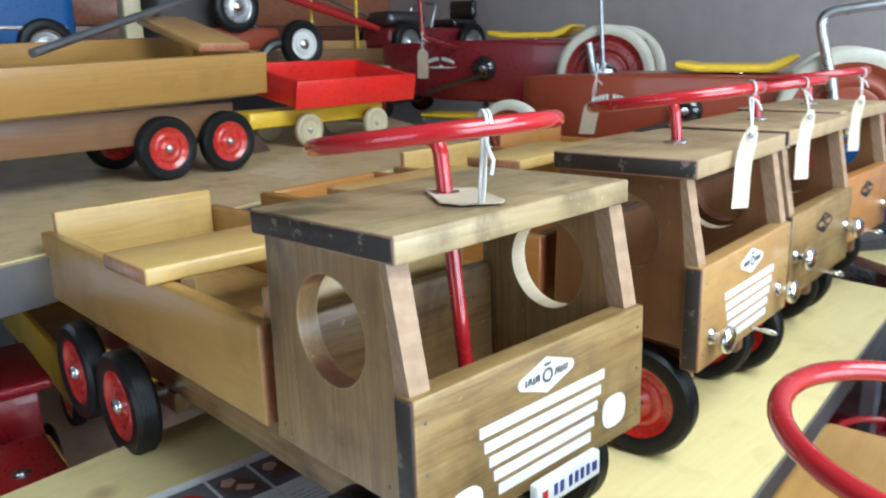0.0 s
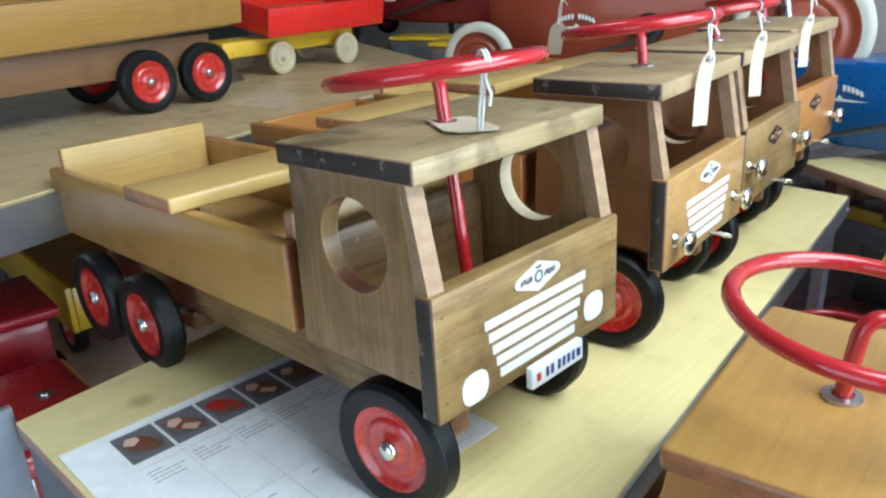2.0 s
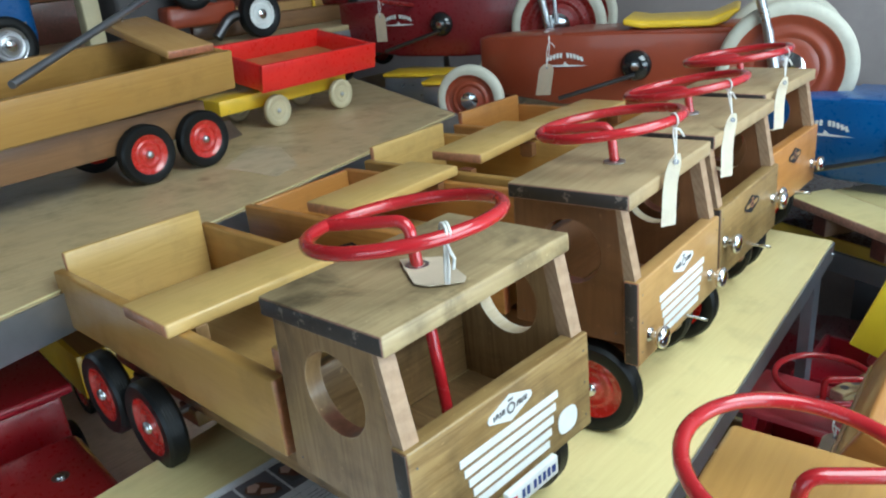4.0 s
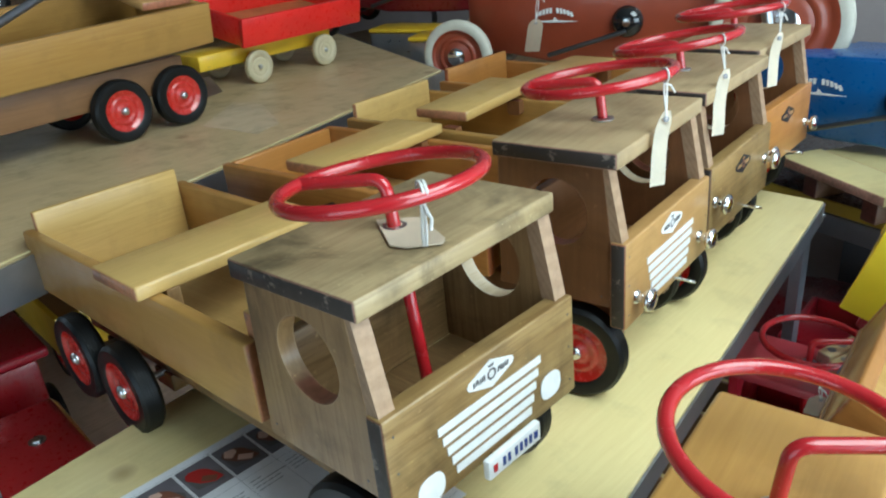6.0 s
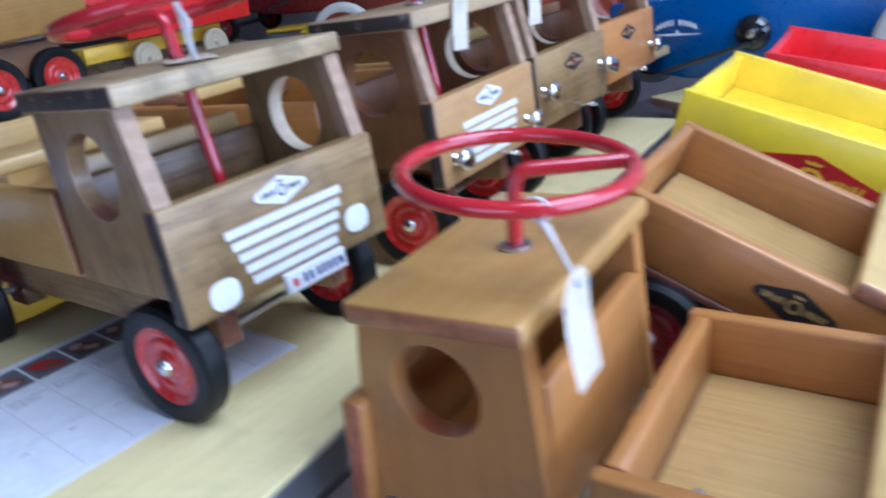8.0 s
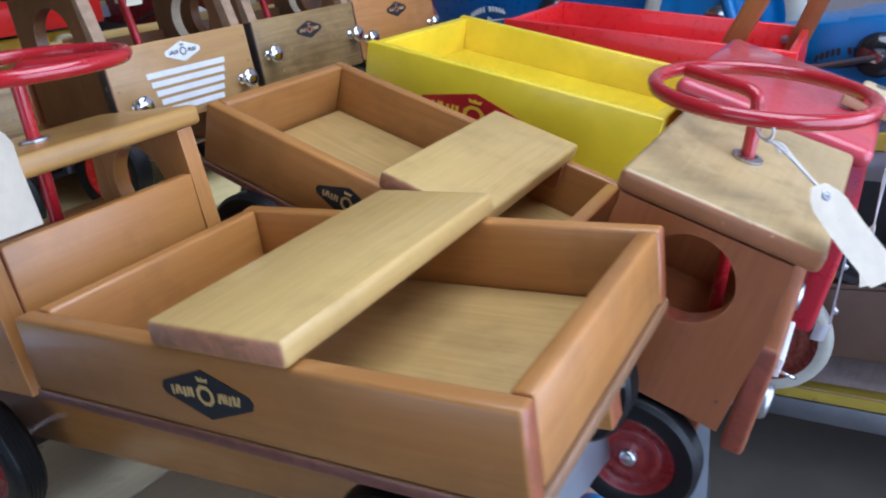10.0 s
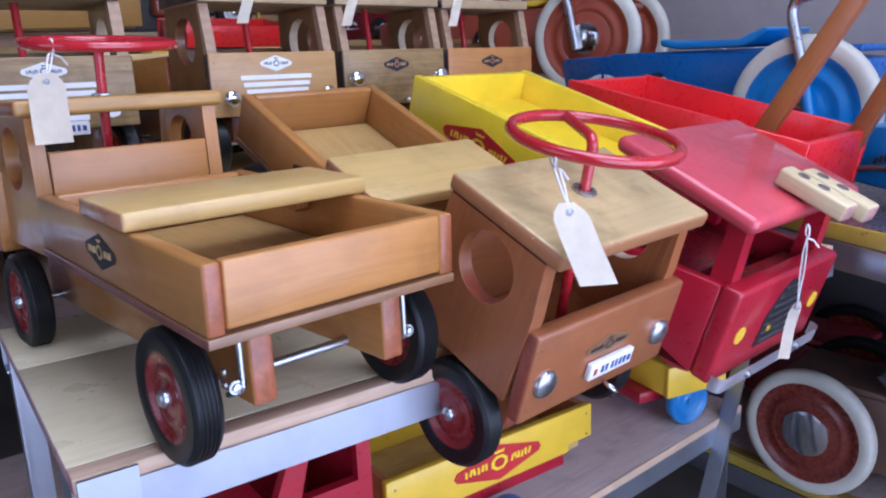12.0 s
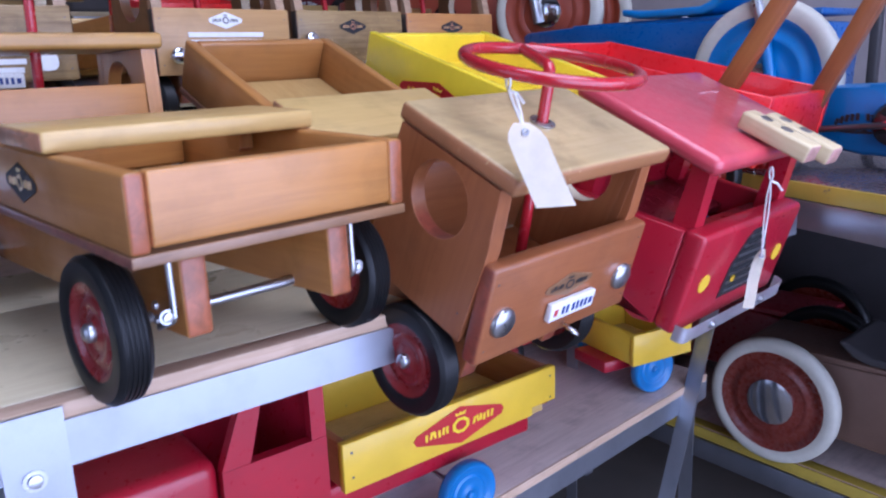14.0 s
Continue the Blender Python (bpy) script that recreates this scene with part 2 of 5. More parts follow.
brown_hull = paint("brown_hull_paint", (0.20, 0.115, 0.08), 0.5, 0.3, (0.2, 0.12, 0.07))
rust_rim = paint("rust_red_rim_enamel", (0.17, 0.028, 0.016), 0.26)
red_bright = paint("bright_red_paint", (0.80, 0.022, 0.016), 0.3, 0.15, (0.45, 0.2, 0.1))
red_toy = paint("toy_red_paint", (0.38, 0.014, 0.02), 0.3, coat=0.5)
red_deep = paint("deep_red_paint", (0.2, 0.012, 0.018), 0.3)
red_pure = paint("pure_red_paint", (0.80, 0.020, 0.020), 0.3, 0.12, (0.4, 0.1, 0.08))
orange_deep = paint("red_orange_paint", (0.30, 0.055, 0.022), 0.35)
yellow_paint = paint("yellow_paint", (0.95, 0.70, 0.010), 0.34)
yellow_dull = paint("dull_yellow_paint", (0.88, 0.57, 0.026), 0.36, 0.2)
blue_paint = paint("blue_paint", (0.012, 0.11, 0.36), 0.3)
blue_light = paint("light_blue_paint", (0.02, 0.20, 0.52), 0.34)
cream_tyre = plain_mat("cream_rubber", (0.66, 0.63, 0.52), 0.55, 80, 0.08)
cream_wood = paint("cream_wheel_paint", (0.60, 0.52, 0.33), 0.5, 0.2)
white_card = plain_mat("white_sticker", (0.82, 0.82, 0.80), 0.45, 70, 0.03, 0.06)
black_ink = plain_mat("black_ink", (0.02, 0.02, 0.022), 0.5, 90, 0.03)
blue_ink = plain_mat("blue_ink", (0.03, 0.06, 0.25), 0.5, 90, 0.03)
red_ink = paint("red_ink", (0.55, 0.02, 0.02), 0.4)
tag_card = plain_mat("manila_card", (0.72, 0.60, 0.44), 0.75, 60, 0.08, 0.1)
white_tag = plain_mat("pale_card", (0.90, 0.83, 0.68), 0.75, 60, 0.08, 0.08)
thread = plain_mat("white_string", (0.78, 0.76, 0.72), 0.85, 200, 0.3)
chrome = metal("chrome", (0.78, 0.78, 0.78), 0.12)
steel = metal("zinc_steel", (0.55, 0.56, 0.58), 0.32)
bright_alu = metal("bright_aluminium", (0.86, 0.88, 0.92), 0.5)
dull_steel = metal("dull_steel", (0.34, 0.32, 0.30), 0.4)
alu = metal("aluminium_angle", (0.435, 0.459, 0.508), 0.44, True, (1, 30, 30))
gloss_black = paint("gloss_black_enamel", (0.012, 0.012, 0.013), 0.14, coat=0.8)
dark_steel = metal("dark_steel", (0.16, 0.16, 0.17), 0.4)
paper = plain_mat("printed_paper", (0.88, 0.89, 0.92), 0.6, 40, 0.03, 0.04)
dark_print = plain_mat("dark_print", (0.13, 0.12, 0.12), 0.5, 90, 0.02)
print_grey = plain_mat("grey_print", (0.36, 0.37, 0.41), 0.6, 90, 0.02)
photo_ground = plain_mat("photo_ground", (0.20, 0.19, 0.22), 0.4, 60, 0.02, 0.5)
photo_red = plain_mat("photo_subject", (0.55, 0.03, 0.03), 0.4, 60, 0.02, 0.4)
photo_pale = plain_mat("photo_pale_wood", (0.80, 0.55, 0.45), 0.4, 60, 0.02, 0.3)
photo_wood = plain_mat("photo_wood", (0.22, 0.085, 0.05), 0.4, 60, 0.02, 0.4)
# for the three walls out of view, kept dark so less light bounces back
low_bounce_wall = plain_mat("dim_wall_plaster", (0.13, 0.12, 0.115), 0.85, 14, 0.15, 0.2)
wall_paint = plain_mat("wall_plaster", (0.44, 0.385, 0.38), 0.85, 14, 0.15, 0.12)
# ceiling out of view, greyed down from white to weaken the fill
ceiling_paint = plain_mat("ceiling_plaster", (0.34, 0.33, 0.31), 0.9, 14, 0.1, 0.06)
floor_mat = plain_mat("worn_floor", (0.24, 0.205, 0.17), 0.6, 18, 0.15, 0.4)
grey_board = plain_mat("grey_board", (0.36, 0.35, 0.38), 0.5, 20, 0.12, 0.3)
gloss_board = paint("dark_glossy_board", (0.11, 0.095, 0.105), 0.25, 0.3, (0.25, 0.22, 0.2), 0.6, 0.3)
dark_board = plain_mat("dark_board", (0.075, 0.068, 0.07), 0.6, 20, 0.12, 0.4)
yellow_tape = paint("yellow_edge_paint", (0.58, 0.42, 0.05), 0.5, 0.6, (0.2, 0.15, 0.08))


# ---- mesh helpers ----
def part(name, bm, mat, parent=None, label="", smooth=False):
    me = bpy.data.meshes.new(name)
    bmesh.ops.recalc_face_normals(bm, faces=bm.faces)
    bm.to_mesh(me)
    bm.free()
    me.materials.append(mat)
    if smooth:
        me.polygons.foreach_set("use_smooth", [True] * len(me.polygons))
        me.set_sharp_from_angle(angle=radians(47))
    ob = new(name, me)
    if parent:
        ob.parent = parent
    if label:
        tagged(ob, label)
    return ob


def share(name, ob, parent, m):
    """Another object on the mesh of ob."""
    o = new(name, ob.data)
    o.parent, o.matrix_basis = parent, m
    for child in ob.children:
        share(child.name.split(".")[0], child, o, child.matrix_basis.copy())
    return o


def empty(name, m, label, category, group=""):
    e = new(name)
    e.empty_display_size = 0.05
    e.matrix_basis = m
    return tagged(e, label, category, group)


def add_box(bm, x0, x1, y0, y1, z0, z1, m=None):
    vs = [bm.verts.new((x, y, z)) for x in (x0, x1) for y in (y0, y1) for z in (z0, z1)]
    for f in ((0, 1, 3, 2), (4, 6, 7, 5), (0, 4, 5, 1), (2, 3, 7, 6), (0, 2, 6, 4), (1, 5, 7, 3)):
        bm.faces.new([vs[i] for i in f])
    if m:
        bmesh.ops.transform(bm, matrix=m, verts=vs)
    return vs


def soften(bm, r, seg=2):
    if r > 0:
        bmesh.ops.recalc_face_normals(bm, faces=bm.faces[:])
        bm.normal_update()
        edges = [e for e in bm.edges if len(e.link_faces) == 2 and e.calc_face_angle(0) > 0.5]
        bmesh.ops.bevel(bm, geom=edges, offset=r, segments=seg, profile=0.5, affect="EDGES", clamp_overlap=True)


def board(name, dims, mat, parent, r=0.002, label="", m=None, seg=2):
    bm = bmesh.new()
    add_box(bm, *dims, m)
    soften(bm, r, seg)
    return part(name, bm, mat, parent, label, smooth=True)


def prism(points, y0, y1, axis="y"):
    """A polygon in x, z pulled along y (or in x, y along z)."""
    bm = bmesh.new()
    put = (lambda a, b, c: (a, c, b)) if axis == "y" else ((lambda a, b, c: (a, b, c)) if axis == "z" else (lambda a, b, c: (c, a, b)))
    low = [bm.verts.new(put(a, b, y0)) for a, b in points]
    high = [bm.verts.new(put(a, b, y1)) for a, b in points]
    bm.faces.new(low), bm.faces.new(high[::-1])
    for i in range(len(points)):
        j = (i + 1) % len(points)
        bm.faces.new((low[i], low[j], high[j], high[i]))
    return bm


def holed(points, centre, radius, y0, y1):
    """A convex polygon in x, z with a round hole, pulled along y."""
    cx, cz = centre
    angles = [2 * math.pi * i / 36 for i in range(36)] + [math.atan2(z - cz, x - cx) % (2 * math.pi) for x, z in points]
    angles = sorted(set(round(a, 5) for a in angles))
    rims = []
    for a in angles:
        dx, dz, best = math.cos(a), math.sin(a), 9.0
        for (ax, az), (bx, bz) in zip(points, points[1:] + points[:1]):
            ex, ez = bx - ax, bz - az
            det = dx * -ez + ex * dz
            if abs(det) > 1e-9:
                s = ((ax - cx) * -ez + ex * (az - cz)) / det
                u = (dx * (az - cz) - dz * (ax - cx)) / det
                if s > 0 and -1e-4 <= u <= 1 + 1e-4:
                    best = min(best, s)
        rims.append(((cx + radius * dx, cz + radius * dz), (cx + best * dx, cz + best * dz)))
    bm = bmesh.new()
    rows = [[[bm.verts.new((p[0], y, p[1])) for p in pair] for pair in rims] for y in (y0, y1)]
    n = len(rims)
    for i in range(n):
        j = (i + 1) % n
        for r in rows:
            bm.faces.new((r[i][0], r[i][1], r[j][1], r[j][0]))
        for k in (0, 1):
            bm.faces.new((rows[0][i][k], rows[0][j][k], rows[1][j][k], rows[1][i][k])).material_index = 1 - k
    edges = [e for e in bm.edges if len(e.link_faces) == 2 and e.calc_face_angle(0) > 0.9]
    bmesh.ops.bevel(bm, geom=edges, offset=0.0022, segments=2, profile=0.5, affect="EDGES", clamp_overlap=True)
    return bm


def lathe(profile, seg=40, axis="y"):
    """A profile of (radius, along) turned about an axis through the origin."""
    bm = bmesh.new()
    rings = []
    for r, a in profile:
        ring = []
        for i in range(seg if r > 1e-5 else 1):
            t = 2 * math.pi * i / seg
            c = {"y": (r * math.cos(t), a, r * math.sin(t)), "z": (r * math.cos(t), r * math.sin(t), a), "x": (a, r * math.cos(t), r * math.sin(t))}[axis]
            ring.append(bm.verts.new(c))
        rings.append(ring)
    for p, q in zip(rings, rings[1:]):
        for i in range(seg):
            j = (i + 1) % seg
            quad = [p[i % len(p)], p[j % len(p)], q[j % len(q)], q[i % len(q)]]
            quad = list(dict.fromkeys(quad))
            if len(quad) > 2:
                bm.faces.new(quad)
    return bm


def tube(points, r, seg=12, closed=False):
    """A round bar along points."""
    bm = bmesh.new()
    pts = [Vector(p) for p in points]
    rings, n = [], len(pts)
    side = None
    for i, p in enumerate(pts):
        a = pts[(i - 1) % n] if closed or i else p
        b = pts[(i + 1) % n] if closed or i < n - 1 else p
        d = (b - a).normalized()
        if side is None:
            side = d.orthogonal().normalized()
        side = (side - d * side.dot(d)).normalized()
        up = d.cross(side)
        rings.append([bm.verts.new(p + r * (math.cos(t) * side + math.sin(t) * up)) for t in (2 * math.pi * k / seg for k in range(seg))])
    for i in range(n if closed else n - 1):
        p, q = rings[i], rings[(i + 1) % n]
        for k in range(seg):
            bm.faces.new((p[k], p[(k + 1) % seg], q[(k + 1) % seg], q[k]))
    if not closed:
        bm.faces.new(rings[0]), bm.faces.new(rings[-1])
    return bm


def bend(points, r, seg=6):
    """Rounds the inner corners of a line of points."""
    pts = [Vector(p) for p in points]
    out = [pts[0]]
    for a, b, c in zip(pts, pts[1:], pts[2:]):
        p, q = b + (a - b).normalized() * r, b + (c - b).normalized() * r
        out += [(p * (1 - t) ** 2 + b * 2 * t * (1 - t) + q * t * t) for t in (i / seg for i in range(seg + 1))]
    return out + [pts[-1]]


def diamond(w, h):
    """The outline of a long six-cornered badge."""
    return [(-w / 2, 0), (-w / 2 * 0.94, -h * 0.13), (0, -h / 2), (w / 2 * 0.94, -h * 0.13), (w / 2, 0), (w / 2 * 0.94, h * 0.13), (0, h / 2), (-w / 2 * 0.94, h * 0.13)]


def badge(parent, m, w, h, ground, ink, name="badge", label=""):
    """A thin diamond badge with plain shapes on it, facing -y before m."""
    b = part(name, prism(diamond(w, h), -0.0008, 0.0), ground, parent, label)
    b.matrix_basis = m
    bar = None
    for n, x in enumerate((-0.37, -0.32, -0.285, -0.235, -0.19, -0.15, 0.15, 0.19, 0.225, 0.265, 0.31, 0.355)):
        place = pose(w * x, 0, (0.012 if n % 3 else -0.012) * h, 0, (0, 16, -14, 0, 10)[n % 5], 0)
        if bar is None:
            mark = bmesh.new()
            add_box(mark, -w * 0.0125, w * 0.0125, -0.0013, -0.0007, -h * 0.095, h * 0.095)
            bar = part("mark", mark, ink, b)
            bar.matrix_basis = place
        else:
            share("mark", bar, b, place)
    part("crown_mark", prism([(-w * 0.05, h * 0.27), (w * 0.05, h * 0.27), (w * 0.06, h * 0.36), (w * 0.02, h * 0.32), (0, h * 0.37), (-w * 0.02, h * 0.32), (-w * 0.06, h * 0.36)], -0.0013, -0.0007), ink, b)
    ring = [(0.10 * w * math.cos(a), 0.22 * h * math.sin(a)) for a in (2 * math.pi * (i + 0.5) / 8 for i in range(8))]
    mark = bmesh.new()
    for k in range(8):
        (ax, az), (bx, bz) = ring[k], ring[(k + 1) % 8]
        q = [mark.verts.new((px * f, -0.0013, pz * f)) for px, pz, f in ((ax, az, 1), (bx, bz, 1), (bx, bz, 0.62), (ax, az, 0.62))]
        mark.faces.new(q)
    bmesh.ops.remove_doubles(mark, verts=mark.verts, dist=1e-6)
    part("ring_mark", mark, ink, b)
    return b


# ---- wheels ----
def wheel_set(name, r, width, rim_mat, tyre_mat, cap_mat, rim=0.66, dish=1.0, cap=0.13, ribs=True):
    """The parts of one kind of wheel, made once and shared by every wheel of that kind."""
    w = width / 2
    prof = [(r * rim, -w * 0.85), (r * (rim + 0.06), -w), (r * 0.93, -w), (r * 0.985, -w * 0.72)]
    if ribs:
        for k in range(-2, 3):
            prof += [(r, w * (k * 0.28 - 0.09)), (r, w * (k * 0.28 + 0.05)), (r * 0.988, w * (k * 0.28 + 0.07)), (r * 0.988, w * (k * 0.28 + 0.12))]
    else:
        prof += [(r, -w * 0.3), (r, w * 0.3)]
    prof += [(r * 0.985, w * 0.72), (r * 0.93, w), (r * (rim + 0.06), w), (r * rim, w * 0.85), (r * rim, -w * 0.85)]
    disc = []
    for s in (-1, 1):
        half = [(r * rim, s * w * 0.86), (r * (rim - 0.05), s * w * 0.8), (r * (rim - 0.09), s * w * 0.58 * dish), (r * (rim - 0.19), s * w * 0.52 * dish), (r * (rim - 0.23), s * w * 0.68), (r * (rim - 0.29), s * w * 0.70), (r * (rim - 0.34), s * w * 0.56 * dish), (r * cap * 1.6, s * w * 0.55), (r * cap * 1.3, s * w * 0.7), (0.0, s * w * 0.7)]
        disc += half if s < 0 else half[::-1]
    nut = []
    for s in (-1, 1):
        half = [(r * cap, s * w * 0.68), (r * cap, s * w * 1.05), (r * cap * 0.7, s * w * 1.25), (0.0, s * w * 1.3)]
        nut += half[::-1] if s < 0 else half
    return dict(prof=prof, disc=disc, nut=nut, mats=(tyre_mat, rim_mat, cap_mat), made=None, name=name, r=r)


def put_wheel(kit, parent, m):
    if kit["made"] is None:
        w = part("wheel", lathe(kit["prof"], 44), kit["mats"][0], parent, "", True)
        part("rim", lathe(kit["disc"], 40), kit["mats"][1], w, "", True)
        part("hub_cap", lathe(kit["nut"], 20), kit["mats"][2], w, "", True)
        w.matrix_basis = m
        kit["made"] = w
        return w
    return share("wheel", kit["made"], parent, m)


TRUCK_WHEEL = wheel_set("truck wheel", 0.060, 0.027, red_rim, rubber, chrome, cap=0.15)
DARK_WHEEL = wheel_set("dark truck wheel", 0.0595, 0.026, dark_rim, rubber, steel)
WAGON_WHEEL = wheel_set("wagon wheel", 0.061, 0.028, red_rim, rubber, steel)
CREAM_WHEEL = wheel_set("cream wheel", 0.0415, 0.016, cream_wood, cream_wood, steel, 0.7, ribs=False)
BLUE_WHEEL = wheel_set("blue wheel", 0.05, 0.022, blue_light, blue_light, blue_light, 0.8, ribs=False)
SKIFF_RED = wheel_set("red spoked wheel", 0.148, 0.034, dark_rim, cream_tyre, chrome, 0.80, 0.8, 0.27, False)
SKIFF_ORANGE = wheel_set("brown car wheel", 0.158, 0.034, orange_deep, cream_tyre, chrome, 0.80, 0.8, 0.27, False)
SKIFF_BLUE = wheel_set("blue car wheel", 0.148, 0.034, blue_light, cream_tyre, chrome, 0.80, 0.8, 0.27, False)
SKIFF_BROWN = wheel_set("rust car wheel", 0.143, 0.034, rust_rim, cream_tyre, chrome, 0.80, 0.8, 0.36, False)
SKIFF_TALL = wheel_set("tall blue car wheel", 0.162, 0.036, blue_light, cream_tyre, chrome, 0.78, 0.8, 0.2, False)
SKIFF_BLACK = wheel_set("black car wheel", 0.148, 0.034, rust_rim, rubber, steel, 0.80, 0.8, 0.2, False)
SKIFF_FRONT = wheel_set("front car wheel", 0.095, 0.03, orange_deep, cream_tyre, chrome, 0.74, 0.8, 0.25, False)
CASTER = wheel_set("small wheel", 0.046, 0.024, dark_rim, rubber, steel)
WHITE_HUB = wheel_set("white hub wheel", 0.075, 0.034, white_card, rubber, chrome, 0.62, 0.8, 0.2, False)
GREY_WHEEL = wheel_set("grey wheel", 0.075, 0.03, steel, rubber, chrome, 0.62, 0.8, 0.2, False)


# ---- the room ----
def structure(name, dims, mat, label, r=0.0):
    return tagged(board(name, dims, mat, None, r), label, name.split("_")[0], "", "structure")


structure("floor", (-4.2, 2.5, -3.2, 3.2, -0.1, 0.0), floor_mat, "worn tan floor of the display room")
structure("wall_north", (-4.2, 2.5, 2.55, 2.75, 0.004, 3.1), wall_paint, "pale mauve-grey plastered wall behind the cars")
# south, west and east walls are unseen; their dark colour deepens the room's shade
bm = bmesh.new()
for d in ((-4.2, -0.7, -3.2, -3.0, 0.004, 3.1), (1.9, 2.5, -3.2, -3.0, 0.004, 3.1), (-0.7, 1.9, -3.2, -3.0, 2.45, 3.1)):
    add_box(bm, *d)
tagged(part("wall_south", bm, low_bounce_wall), "unseen wall darkened to cut bounced light, with wide glazed doorway", "wall", "", "structure")
for i in range(5):
    structure("panel_plank", (-3.02, -3.0, 0.7, 2.545, 1.4305 + i * 0.152, 1.579 + i * 0.152), WOODS["ciderx" if i % 2 else "brownx"], "brown wooden back panel plank", 0.002)
structure("wall_west", (-4.2, -4.0, -2.998, 2.548, 0.004, 3.1), low_bounce_wall, "unseen wall darkened to cut bounced light")
bm = bmesh.new()
for d in ((2.3, 2.5, -2.998, -0.9, 0.004, 3.1), (2.3, 2.5, -0.9, 2.548, 0.004, 0.02), (2.3, 2.5, -0.9, 2.548, 2.35, 3.1)):
    add_box(bm, *d)
tagged(part("wall_east", bm, low_bounce_wall), "unseen wall darkened to cut bounced light, with long window opening", "wall", "", "structure")
bm = bmesh.new()
for d in ((-4.2, 0.3, -3.2, 3.2, 3.104, 3.2), (2.1, 2.5, -3.2, 3.2, 3.104, 3.2), (0.3, 2.1, -3.2, -0.4, 3.104, 3.2), (0.3, 2.1, 2.0, 3.2, 3.104, 3.2)):
    add_box(bm, *d)
tagged(part("ceiling", bm, ceiling_paint), "unseen ceiling darkened to cut bounced light, with roof light opening", "ceiling", "", "structure")


# ---- shelves ----
def bolt(parent, m, r=0.006):
    b = part("bolt", lathe([(0, -0.001), (r * 1.5, -0.001), (r * 1.5, 0.001), (r, 0.001), (r * 0.9, 0.004), (0, 0.005)], 12, "z"), steel, parent, "", True)
    b.matrix_basis = m
    return b


def angle_bar(name, parent, x, y0, y1, top, drop, lip, mat=alu, side=1):
    """An L-shaped metal edge along y: a lip under the board and a drop in front of it."""
    bm = bmesh.new()
    add_box(bm, min(x, x + side * 0.003), max(x, x + side * 0.003), y0, y1, top - drop, top)
    add_box(bm, min(x - side * lip, x), max(x - side * lip, x), y0, y1, top - drop, top - drop + 0.003)
    return part(name, bm, mat, parent)


def rack(name, m, x0, x1, y0, y1, top, thick, board_mat, label, drop=0.04, front=True, back=True, legs=True, planks=1, bare=False):
    e = empty(name, m, label, "shelf")
    span = (x1 - x0 - 0.002 * (planks - 1)) / max(planks, 1)
    for i in range(planks):
        a = x0 + i * (span + 0.002)
        board("board", (a, a + span, y0, y1, top - thick, top), board_mat, e, 0.002)
    if front:
        angle_bar("front_rail", e, x1 + 0.0006, y0, y1, top - thick + 0.003, drop, 0.03)
    if back:
        angle_bar("back_rail", e, x0 - 0.0006, y0, y1, top - thick + 0.003, drop, 0.03, side=-1)
    if legs:
        for x in (x0 + 0.004, x1 - 0.034):
            for y in (y0 + 0.004, y1 - 0.034):
                if bare and x > x0 + 0.1 and (y > y0 + 0.1 or x1 < 0):
                    continue
                bm = bmesh.new()
                add_box(bm, x, x + 0.03, y, y + 0.003, 0.0, top - thick - 0.002)
                add_box(bm, x, x + 0.003, y + 0.003, y + 0.03, 0.0, top - thick - 0.002)
                part("leg", bm, alu, e)
    return e


def edge_rail(parent, a, b, top, drop, name="metal_edge"):
    """A thin metal strip along the line from a to b, to the right of it."""
    (ax, ay), (bx, by) = a, b
    n = Vector((ay - by, bx - ax, 0)).normalized() * -0.003
    part(name, prism([(ax, ay), (bx, by), (bx + n.x, by + n.y), (ax + n.x, ay + n.y)], top - drop, top, "z"), alu, parent)


T1 = empty("shelf", pose(0, 0, 0), "pale yellow wooden shelf board with an aluminium angle edge", "shelf")
part("board", (lambda b: (soften(b, 0.0015), b)[1])(prism([(-0.121, 0.12), (-0.293, 1.445), (-0.83, 1.445), (-0.696, 0.12)], 1.074, 1.090, "z")), shelf_wood, T1, "pale yellow shelf board", True)
edge_rail(T1, (-0.1205, 0.122), (-0.2925, 1.446), 1.0865, 0.034, "front_rail")
edge_rail(T1, (-0.2935, 1.4455), (-0.829, 1.4455), 1.0865, 0.034, "end_rail")
edge_rail(T1, (-0.8305, 1.444), (-0.6966, 0.122), 1.0865, 0.034, "back_rail")
for x, y in ((-0.315, 1.423), (-0.15, 0.15), (-0.80, 1.423)):
    bm = bmesh.new()
    add_box(bm, x - 0.015, x + 0.015, y - 0.0015, y + 0.0015, 0.0, 1.0735)
    add_box(bm, x + 0.012, x + 0.015, y - 0.03, y - 0.0015, 0.0, 1.0735)
    part("leg", bm, alu, T1)
bolt(T1, pose(-0.289, 1.438, 1.065, 0, 90, 0), 0.004)
bm = bmesh.new()
add_box(bm, -0.722, -0.712, 0.083, 0.125, 0.2, 1.099)
add_box(bm, -0.712, -0.682, 0.083, 0.087, 0.2, 1.099)
part("corner_post", bm, alu, T1, "bolted aluminium corner post")
board("end_panel", (-0.69, -0.16, 0.126, 0.130, 0.98, 1.0735), alu, T1, 0.001, "dull metal end panel")
bolt(T1, pose(-0.697, 0.0825, 0.99, 90, 0, 0))
T0 = empty("display_table", pose(0, 0, 0), "tan wooden display table with a metal edge", "table")
